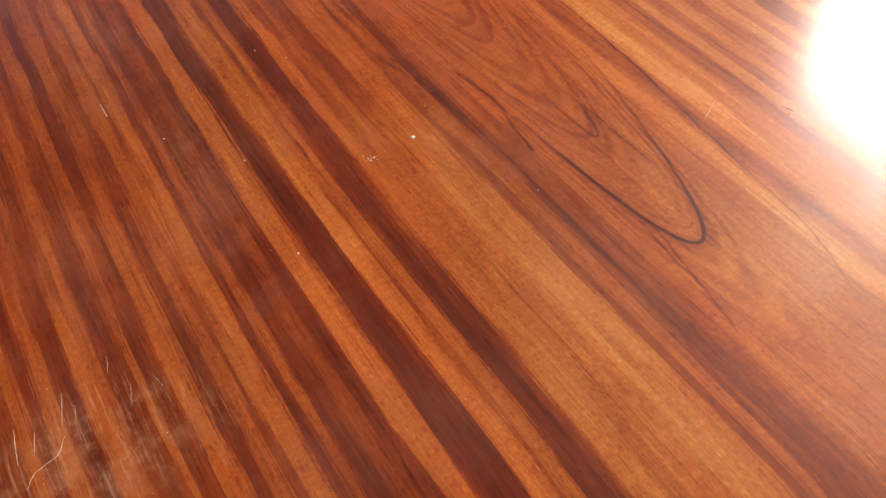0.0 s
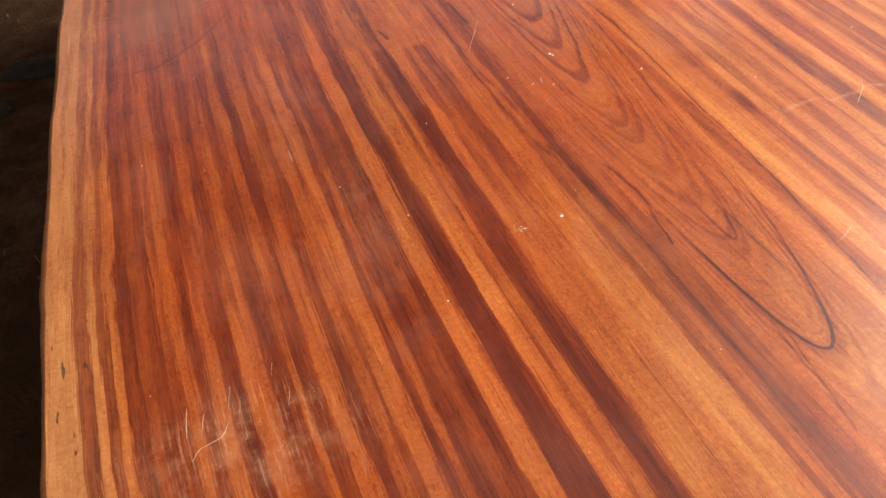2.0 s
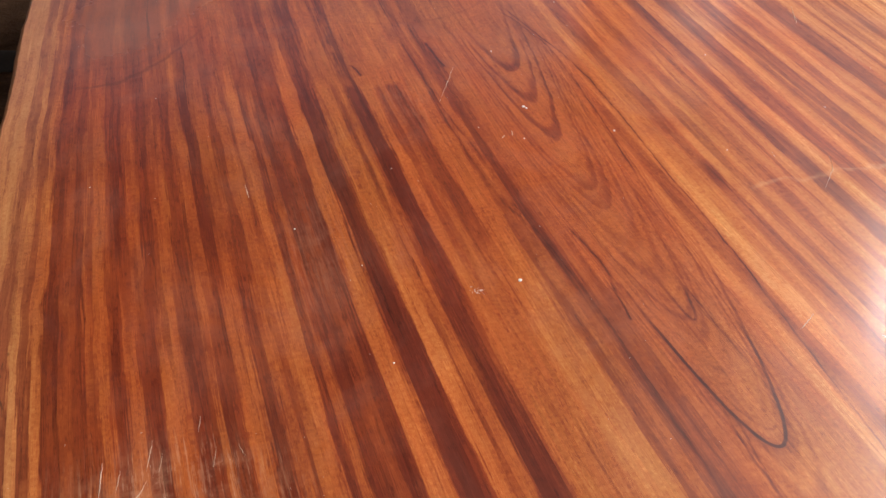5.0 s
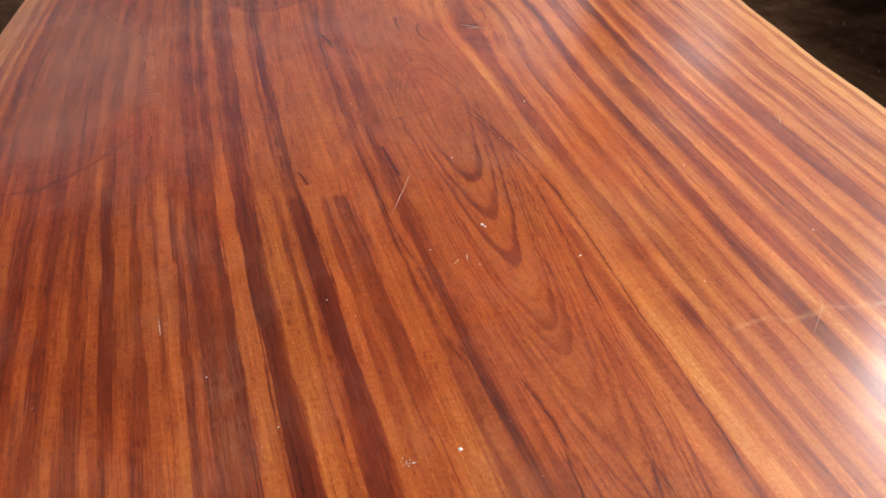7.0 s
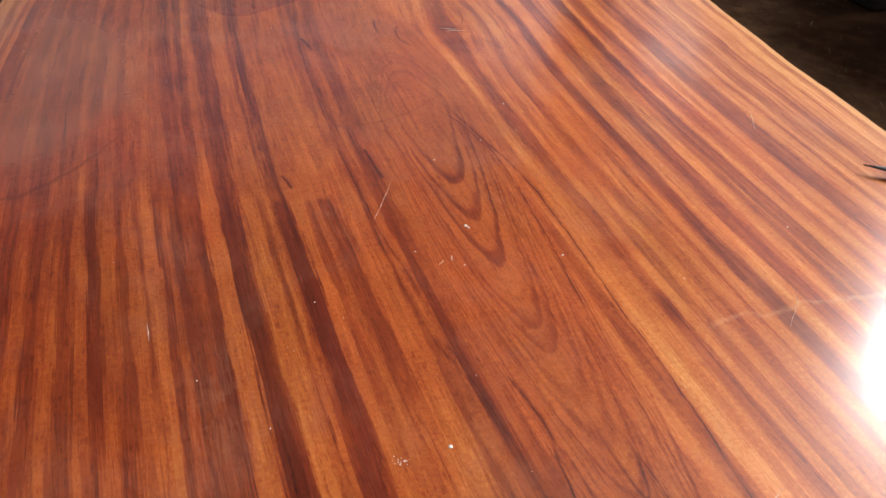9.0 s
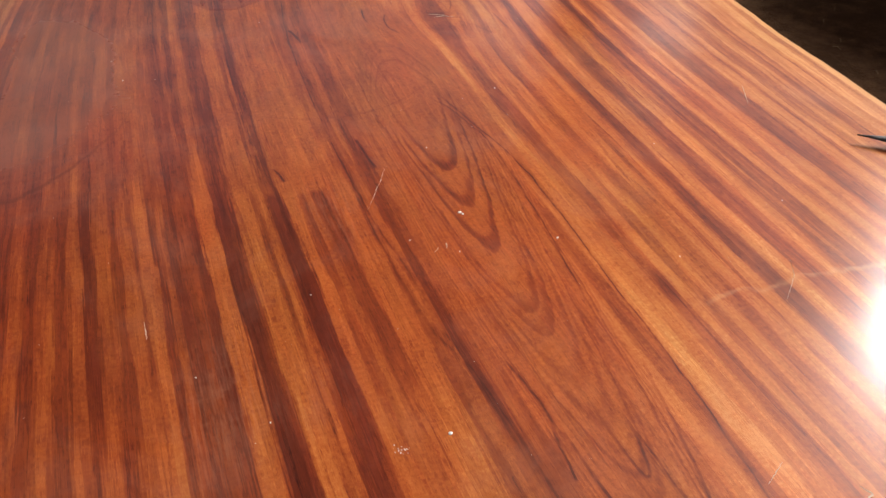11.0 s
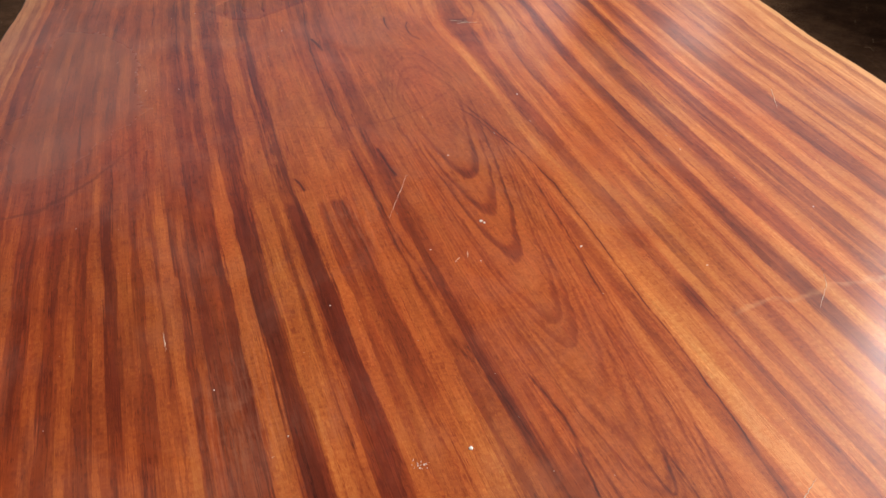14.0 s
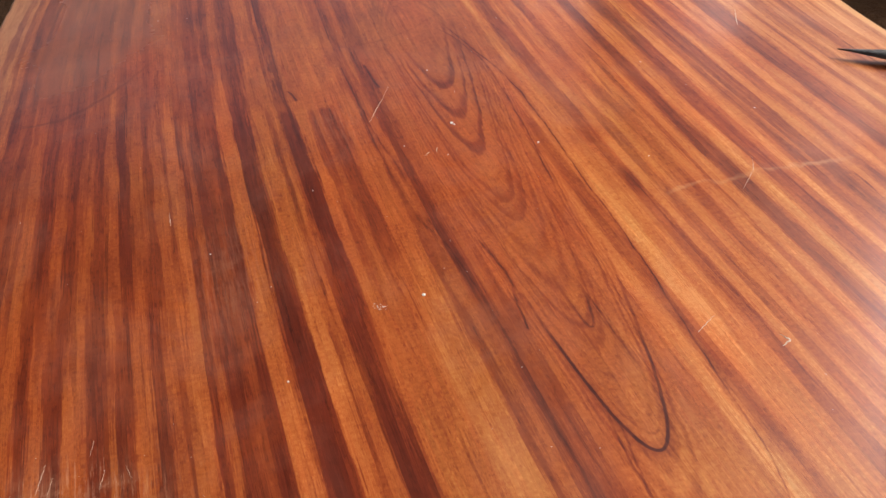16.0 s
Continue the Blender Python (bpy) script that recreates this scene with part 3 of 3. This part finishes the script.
structure(mesh("wall_far_upper", box_bm(SHED_L - W, 2.9, SHED_F, SHED_F + W, SILL_FAR, 3.2), PLASTER), "dusty pale plaster wall beside the open bay", "wall")
structure(mesh("pillar", box_bm(4.02, 4.72, SHED_F, SHED_F + W, SILL_FAR, ROOF), BOARD), "dim boarded post between two open bays", "pillar")
structure(mesh("ceiling", box_bm(SHED_L - W, SHED_R + W, SHED_N, SHED_F + W, ROOF, ROOF + 0.05), TIN), "dark rusty sheet roof over the shed", "ceiling")
structure(mesh("wall_front_upper", box_bm(SHED_L - W, SHED_R + W, SHED_N - W, SHED_N, 4.3, ROOF), BOARD), "dim board wall over the open shed front", "wall")


# ---------------------------------------------------------------- the slab table
Y0, Y1, THICK = -0.10, 3.15, 0.095


def slab_table():
    table = new("slab_table")
    table.location = (0.3, 1.5, 0)
    tagged(table, "very wide glossy red-brown hardwood slab table with pale live edges", "table")
    rows, cols = 330, 170
    side = [(0.0, 0.0), (0.004, -0.0015), (0.008, -0.006), (0.010, -0.013), (0.006, -0.035), (-0.004, -0.065), (-0.022, -0.088), (-0.034, -THICK)]
    grid = []
    for j in range(rows):
        y = Y0 + (Y1 - Y0) * j / (rows - 1)
        le, re = left_edge(y), right_edge(y)
        line = []
        for k in range(len(side) - 1, 0, -1):
            o, dz = side[k]
            wob = 0.012 * noise.noise((y * 4, dz * 15, 9)) * (k / len(side))
            line.append((le - o + wob, y, TOP + dz, -HALF))
        for i in range(cols):
            x = le + (re - le) * i / (cols - 1)
            line.append((x, y, TOP, grain(x, y)))
        for k in range(1, len(side)):
            o, dz = side[k]
            wob = 0.012 * noise.noise((y * 4, dz * 15, 19)) * (k / len(side))
            line.append((re + o + wob, y, TOP + dz, HALF))
        grid.append(line)
    n, rim = len(grid[0]), len(side) - 1

    def strip(name, columns, label, ends=False):
        bm = bmesh.new()
        uvl = bm.loops.layers.uv.new("grain")
        made, where = {}, {}

        def vert(j, i):
            if (j, i) not in made:
                x, y, z, g = grid[j][i]
                made[j, i] = bm.verts.new((x - 0.3, y - 1.5, z))
                where[made[j, i]] = (g, y)
            return made[j, i]

        for j in range(rows - 1):
            for i in columns:
                b = (i + 1) % n
                fc = bm.faces.new((vert(j, i), vert(j, b), vert(j + 1, b), vert(j + 1, i)))
                fc.material_index = 0 if rim - 3 <= i < n - rim + 2 else 1
                fc.smooth = True
        if ends:
            for j in (0, rows - 1):
                bm.faces.new([vert(j, i) for i in range(n)]).material_index = 1
        for fc in bm.faces:
            for lp in fc.loops:
                lp[uvl].uv = where[lp.vert]
        ob = mesh(name, bm, WOOD, table, label, fix=False)
        ob.data.materials.append(EDGE)

    strip("slab", [*range(rim, n - rim - 1), n - 1], "varnished striped face of the slab", True)
    strip("live_edge", range(0, rim), "pale wavy live edge of the slab")
    strip("live_edge", range(n - rim - 1, n - 1), "pale wavy live edge of the slab")
    return table


slab_table()
for yy in (0.55, 2.45):
    bm = box_bm(-0.55, 0.55, -0.11, 0.11, 0.0, TOP - THICK, 0.012)
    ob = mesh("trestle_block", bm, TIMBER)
    ob.location = (0.3, yy, 0)
    tagged(ob, "rough dark timber block carrying the slab", "trestle", group="trestles under the slab")


# ---------------------------------------------------------------- things in the shed
def lathe(profile, seg=40):
    bm = bmesh.new()
    rings = [[bm.verts.new((r * math.cos(2 * math.pi * i / seg), r * math.sin(2 * math.pi * i / seg), z)) for i in range(seg)] for r, z in profile]
    for a, b in zip(rings, rings[1:]):
        for i in range(seg):
            bm.faces.new((a[i], a[(i + 1) % seg], b[(i + 1) % seg], b[i]))
    bm.faces.new(rings[0])
    bm.faces.new(rings[-1])
    return bm


bucket = tagged(new("bucket"), "small milky white plastic pail on the earth floor", "bucket")
bucket.location = (2.62, 4.32, 0)
mesh("pail", lathe([(0.060, 0.0), (0.064, 0.004), (0.072, 0.19), (0.076, 0.192), (0.076, 0.2), (0.068, 0.2), (0.060, 0.01)]), PLASTIC, bucket, smooth=True)
mesh("rim", lathe([(0.0765, 0.17), (0.081, 0.172), (0.081, 0.182), (0.0765, 0.184)]), PLASTIC, bucket, smooth=True)


def tub(at, turn, lx, ly, h):
    ob = tagged(new("storage_tub"), "low cream plastic tub standing on the floor", "tub")
    ob.matrix_world = pose(*at, 0, 0, turn)
    bm = bmesh.new()
    rings = []
    for f, z in ((0.92, 0), (0.93, 0.01), (1.0, h), (0.97, h), (0.90, 0.02)):
        ring = []
        for cx, cy in ((1, 1), (-1, 1), (-1, -1), (1, -1)):
            for k in range(5):
                a = math.atan2(cy, cx) - math.pi / 4 + k * math.pi / 8
                ring.append(bm.verts.new(((cx * (lx - 0.05) + 0.05 * math.cos(a)) * f, (cy * (ly - 0.05) + 0.05 * math.sin(a)) * f, z)))
        rings.append(ring)
    for a, b in zip(rings, rings[1:]):
        for i in range(len(a)):
            bm.faces.new((a[i], a[(i + 1) % len(a)], b[(i + 1) % len(a)], b[i]))
    bm.faces.new(rings[0])
    bm.faces.new(rings[-1])
    mesh("shell", bm, CREAM, ob)
    mesh("rib", box_bm(-lx * 0.96, lx * 0.96, -ly * 0.985, -ly * 0.955, h * 0.45, h * 0.52, 0.003), CREAM, ob)
    return ob


tub((2.94, 4.64, 0), 13, 0.31, 0.26, 0.30)


def beam(at, turn, lx, ly, h, label):
    ob = tagged(new("timber_block"), label, "timber")
    ob.matrix_world = pose(*at, 0, 0, turn)
    bm = box_bm(-lx, lx, -ly, ly, 0, h, 0.015)
    bmesh.ops.subdivide_edges(bm, edges=bm.edges[:], cuts=3, use_grid_fill=True)
    for v in bm.verts:
        v.co += 0.012 * noise.noise_vector(v.co * 4)
        v.co.z = max(v.co.z, 0.0)
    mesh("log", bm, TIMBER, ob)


beam((3.90, 4.02, 0), 6, 0.50, 0.44, 0.75, "dark block of sawn timber on the earth floor")



# Unseen stack, added to keep the strip's daylight off the right-hand floor.
def shade_stack(x0, x1, y0, y1, high):
    ob = tagged(new("shade_stack"), "unseen stack of dark beams added to shade the floor", "timber stack")
    ob.location = (x0, y0, 0)
    wide, layers = (x1 - x0) / 3, 9
    for k in range(layers):
        for i in range(3):
            z, jut = k * high / layers, random.uniform(-0.06, 0.06)
            bm = box_bm(i * wide + 0.006, (i + 1) * wide - 0.006, jut, y1 - y0 + jut, z, z + high / layers, 0.008)
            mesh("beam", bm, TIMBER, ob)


shade_stack(3.72, 4.62, 0.35, 3.45, 2.1)


def stone(at, sx, sy, sz, seed):
    bm = bmesh.new()
    bmesh.ops.create_icosphere(bm, subdivisions=3, radius=1.0)
    for v in bm.verts:
        v.co *= 1 + 0.35 * noise.noise(v.co * 1.4 + Vector((seed, 0, 0))) + 0.1 * noise.noise(v.co * 5)
        v.co = Vector((v.co.x * sx, v.co.y * sy, v.co.z * sz))
    ob = mesh("stone", bm, ROD, smooth=True)
    ob.location = at
    tagged(ob, "dark flat stone half sunk in the dirt", "stone", group="stones on the floor")


stone((-0.99, 3.60, 0.01), 0.10, 0.05, 0.03, 1)
stone((-1.08, 2.84, 0.0), 0.12, 0.06, 0.035, 5)
stone((-1.22, 2.55, 0.0), 0.10, 0.05, 0.025, 8)


# ---------------------------------------------------------------- the pointed tool
def pointed_tool():
    ob = tagged(new("pointed_scraper"), "worn dark iron tool with a pointed blade on the slab", "tool")
    ob.matrix_world = Matrix.Translation((0.931, 0.866, TOP)) @ pose(0, 0, 0, 0, 0, -37)
    bm = bmesh.new()
    rings = []
    for t, half, thick, z in ((0, .0009, .0009, .0125), (.02, .0032, .0026, .0125), (.05, .0092, .0052, .0125), (.075, .0138, .0076, .0126), (.09, .0162, .0096, .0130), (.1, .0158, .0104, .0132)):
        ring = [bm.verts.new((t, half * math.cos(a), z + thick * math.sin(a) * (1 if math.sin(a) > 0 else 0.7))) for a in (2 * math.pi * k / 12 for k in range(12))]
        rings.append(ring)
    for a, b in zip(rings, rings[1:]):
        for i in range(12):
            bm.faces.new((a[i], a[(i + 1) % 12], b[(i + 1) % 12], b[i]))
    bm.faces.new(rings[0])
    bm.faces.new(rings[-1])
    mesh("blade", bm, IRON, ob, "tapered iron blade with a rusty tip", smooth=True)
    for t in (.082, .095):
        rv = lathe([(.0001, .0238), (.0018, .0236), (.0027, .0226), (.0027, .0190)], 12)
        o = mesh("rivet", rv, STEEL, ob, "bright worn rivet", smooth=True)
        o.location = (t, 0.0005, 0)
    bm = bmesh.new()
    rings = []
    for t, rad in ((.098, .0105), (.102, .0128), (.12, .0132), (.15, .0126), (.176, .0132), (.182, .0115), (.184, .005)):
        rings.append([bm.verts.new((t, rad * math.cos(a), .0134 + rad * math.sin(a))) for a in (2 * math.pi * k / 16 for k in range(16))])
    for a, b in zip(rings, rings[1:]):
        for i in range(16):
            bm.faces.new((a[i], a[(i + 1) % 16], b[(i + 1) % 16], b[i]))
    bm.faces.new(rings[0])
    bm.faces.new(rings[-1])
    mesh("handle", bm, IRON, ob, "round dark handle", smooth=True)


STEEL = plain("rubbed_steel", (.35, .35, .36), (.6, .6, .6), 0.3, 60.0, 0.2, 1.0)
pointed_tool()


# ---------------------------------------------------------------- water on the slab
WATER, DAMP = varnished_wood(1.0), varnished_wood(0.5)      # clear films: the soaked wood shows through


def puddle(name, label, x0, x1, y0, y1, field, film=WATER, deep=0.0012, step=0.005):
    """A thin sheet whose brim dips under the slab's face."""
    bm = bmesh.new()
    grid = {}
    for j in range(int((y1 - y0) / step) + 1):
        for i in range(int((x1 - x0) / step) + 1):
            x, y = x0 + i * step, y0 + j * step
            f = field(x, y) + 0.10 * noise.noise((x * 14, y * 14, 2)) + 0.05 * noise.noise((x * 45, y * 45, 5))
            if f > -0.25:
                grid[i, j] = bm.verts.new((x, y, TOP + deep * min(max(f * 3, -1), 1)))
    for i, j in grid:
        q = [grid.get(k) for k in ((i, j), (i + 1, j), (i + 1, j + 1), (i, j + 1))]
        if all(q):
            bm.faces.new(q)
    for fc in bm.faces:
        fc.normal_update()
        if fc.normal.z < 0:
            fc.normal_flip()
    uvl = bm.loops.layers.uv.new("grain")
    for fc in bm.faces:
        for lp in fc.loops:
            lp[uvl].uv = (grain(lp.vert.co.x, lp.vert.co.y), lp.vert.co.y)
    ob = mesh(name, bm, film, smooth=True, fix=False)
    return tagged(ob, label, "water", group="water on the slab")


def inside_of(ring, soft):
    """How far a place lies inside a ring of corners, in widths of soft."""
    def field(x, y):
        far, odd = 1e9, False
        for (ax, ay), (bx, by) in zip(ring, ring[1:] + ring[:1]):
            ux, uy = bx - ax, by - ay
            t = min(max(((x - ax) * ux + (y - ay) * uy) / (ux * ux + uy * uy), 0), 1)
            far = min(far, math.hypot(x - ax - t * ux, y - ay - t * uy))
            if (ay > y) != (by > y) and x < ax + (y - ay) / (by - ay) * ux:
                odd = not odd
        return (far if odd else -far) / soft
    return field


puddle("puddle", "small still puddle of water on the varnished slab", 0.0, 0.34, 1.90, 2.26,
       inside_of([(.041, 2.09), (.052, 2.135), (.085, 2.168), (.13, 2.19), (.19, 2.20), (.25, 2.18), (.285, 2.13), (.28, 2.098), (.245, 2.08),
                  (.17, 2.074), (.10, 2.07), (.075, 2.03), (.075, 1.975), (.05, 2.01)], 0.03))
puddle("damp_patch", "dull damp patch where the puddle has dried", -0.13, 0.42, 1.68, 2.12,
       inside_of([(.064, 1.964), (.0, 1.914), (-.09, 1.813), (-.036, 1.736), (.019, 1.727), (.11, 1.794), (.202, 1.858), (.304, 1.866), (.361, 1.899),
                  (.336, 2.041), (.25, 2.062), (.17, 2.055), (.10, 2.05)], 0.03), DAMP, 0.0005)
# dark bars of an upright structure's reflection, drawn as thin darkened sheets
for ax, ay, bx, by in ((-.046, 1.862, -.049, 1.757), (-.001, 1.895, -.007, 1.769), (.043, 1.88, .035, 1.756), (.086, 1.886, .08, 1.813), (.142, 2.047, .121, 1.837),
                       (.197, 2.063, .174, 1.877), (.245, 2.048, .22, 1.873), (.292, 2.044, .266, 1.888), (.34, 2.028, .313, 1.883), (.378, 1.981, .359, 1.889)):
    half = random.uniform(0.0055, 0.008)
    puddle("water_run", "thin dark bar standing in for a reflection by the puddle", min(ax, bx) - .02, max(ax, bx) + .02, by - .02, ay + .02,
           inside_of([(ax - half * .6, ay), (ax + half * .6, ay), (bx + half, by + .03), (bx, by), (bx - half, by + .03)], 0.010), step=0.003)


# ---------------------------------------------------------------- scratches, dust and litter
PALE = plain("raw_wood_fibre", (.50, .36, .25), (.68, .54, .42), 0.8, 60.0, 0.1)
DUST = plain("white_dust", (.62, .58, .52), (.8, .77, .72), 0.9, 90.0, 0.1)
WORN_WOOD = plain("scuffed_varnish", (.34, .20, .12), (.52, .36, .25), 0.7, 60.0, 0.1)
STRAW = plain("dry_wood_shaving", (.07, .042, .022), (.26, .17, .09), 0.85, 30.0, 0.2)


def scratch(label, points, width, material=PALE):
    """A thin torn sliver that stands a hair over the varnish."""
    bm = bmesh.new()
    n = 14
    last = None
    for i in range(n + 1):
        t = i / n * (len(points) - 1)
        k = min(int(t), len(points) - 2)
        a, b = Vector(points[k]), Vector(points[k + 1])
        p = a.lerp(b, t - k)
        side = Vector((-(b - a).y, (b - a).x)).normalized()
        half = width * (0.25 + 0.75 * math.sin(math.pi * i / n)) * (0.7 + 0.6 * random.random()) / 2
        ridge = 0.0003 + width * 0.08 * math.sin(math.pi * i / n)
        p = p + side * 0.0012 * noise.noise((i * 0.7, points[0][0] * 9, 0))
        row = [bm.verts.new((*(p + side * half), TOP - 0.0002)), bm.verts.new((*p, TOP + ridge)), bm.verts.new((*(p - side * half), TOP - 0.0002))]
        if last:
            for q in (0, 1):
                bm.faces.new((last[q], last[q + 1], row[q + 1], row[q]))
        last = row
    for fc in bm.faces:
        fc.normal_update()
        if fc.normal.z < 0:
            fc.normal_flip()
    ob = mesh("wood_sliver", bm, material, fix=False)
    tagged(ob, label, "sliver", group="slivers on the slab")


FINE = "hair-thin pale wood sliver stuck on the varnish"
scratch("pale wood sliver lying across the stripes of the slab", [(.877, 1.10), (.843, 1.029)], .0017)
scratch(FINE, [(.191, .990), (.172, .945), (.143, .883)], .0005)
scratch("short pale gouge in the varnished slab", [(.440, .356), (.411, .337)], .0012)
scratch("short pale gouge in the varnished slab", [(.492, .312), (.497, .302), (.485, .296)], .0024)
scratch("torn pale fibres at a knot of the slab", [(.419, 1.592), (.436, 1.584), (.452, 1.577)], .0024)
scratch("torn pale fibres at a knot of the slab", [(.428, 1.570), (.446, 1.573), (.470, 1.563)], .0022)
WORN = "short white scuff worn through the varnish"
scratch(WORN, [(-.251, .296), (-.258, .281), (-.279, .274), (-.285, .262)], 0.0015, WORN_WOOD)
scratch(WORN, [(-.248, .339), (-.252, .306)], 0.0008, WORN_WOOD)
scratch(WORN, [(-.239, .322), (-.241, .302)], 0.0006, WORN_WOOD)
scratch(WORN, [(-.192, .319), (-.195, .298)], 0.0007, WORN_WOOD)
scratch(WORN, [(-.173, .319), (-.167, .303)], 0.0007, WORN_WOOD)
scratch(WORN, [(-.290, .323), (-.290, .287)], 0.0012, WORN_WOOD)
scratch(WORN, [(-.206, .357), (-.208, .339)], 0.0005, WORN_WOOD)
scratch(WORN, [(-.274, .312), (-.276, .292)], 0.0010, WORN_WOOD)
scratch(FINE, [(.641, .628), (.628, .600), (.590, .560)], .0008)
scratch(FINE, [(-.152, .726), (-.148, .694)], .0012)
scratch(FINE, [(.206, .764), (.214, .772)], .0016)
scratch(FINE, [(.224, .768), (.227, .782)], .0016)


def crumbs(name, label, spots, material, size):
    bm = bmesh.new()
    for x, y, k in spots:
        m = Matrix.LocRotScale((x, y, TOP + 0.0002), Euler((0, 0, random.random() * 6)), (size * k, size * k * random.uniform(0.6, 1), size * k * 0.45))
        bmesh.ops.create_icosphere(bm, subdivisions=1, radius=1.0, matrix=m)
    ob = mesh(name, bm, material)
    return tagged(ob, label, "dust", kind="stuff")


SPOTS = [(.062, 1.64), (.439, 1.205), (.357, 1.078), (.372, .751), (.508, .671), (.715, .749), (.040, .722), (-.097, .619), (-.027, .536), (.182, .798),
         (.238, .757), (.618, .946), (.143, .474), (-.346, .759), (-.227, 1.507), (-.264, 1.566), (-.203, 1.413), (-.146, 1.403), (.266, 1.03), (-.477, 2.32), (-.018, .383)]
grains = [(x, y, random.uniform(0.5, 0.9)) for x, y in SPOTS] + [(.143, .474, 1.7), (.264, .843, 1.9), (.267, .838, 1.4), (.372, .751, 1.5)]
for _ in range(170):
    y = random.uniform(0.15, 2.6)
    grains.append((random.uniform(left_edge(y) + 0.02, right_edge(y) - 0.02), y, random.uniform(0.12, 0.36)))
grains += [(.093 + random.gauss(0, .005), .467 + random.gauss(0, .003), random.uniform(0.2, 0.55)) for _ in range(22)]
grains += [(-.235 + random.gauss(0, .06), .28 + random.gauss(0, .03), random.uniform(0.10, 0.28)) for _ in range(40)]
crumbs("dust_specks", "tiny white specks of dust scattered over the slab", grains, DUST, 0.0015)


def shavings():
    bm = bmesh.new()
    for _ in range(300):
        if random.random() < 0.7:
            x, y = random.uniform(1.2, 4.6), random.uniform(1.0, 6.5)
        else:
            x, y = random.uniform(-3.5, -0.5), random.uniform(0.5, 6.5)
        a, ln, wd = random.uniform(0, math.pi), random.uniform(0.005, 0.022), random.uniform(0.001, 0.003)
        c, s_ = math.cos(a), math.sin(a)
        lift = random.uniform(0.002, 0.012)
        pts = [(-ln, -wd, 0), (ln, -wd, lift), (ln, wd, lift), (-ln, wd, 0), (0, -wd, lift + 0.006), (0, wd, lift + 0.006)]
        v = [bm.verts.new((x + px * c - py * s_, y + px * s_ + py * c, 0.004 + pz)) for px, py, pz in pts]
        bm.faces.new((v[0], v[4], v[5], v[3]))
        bm.faces.new((v[4], v[1], v[2], v[5]))
    ob = mesh("wood_shavings", bm, STRAW)
    tagged(ob, "dull wood shavings and straw trodden into the floor", "shavings", kind="stuff")


shavings()
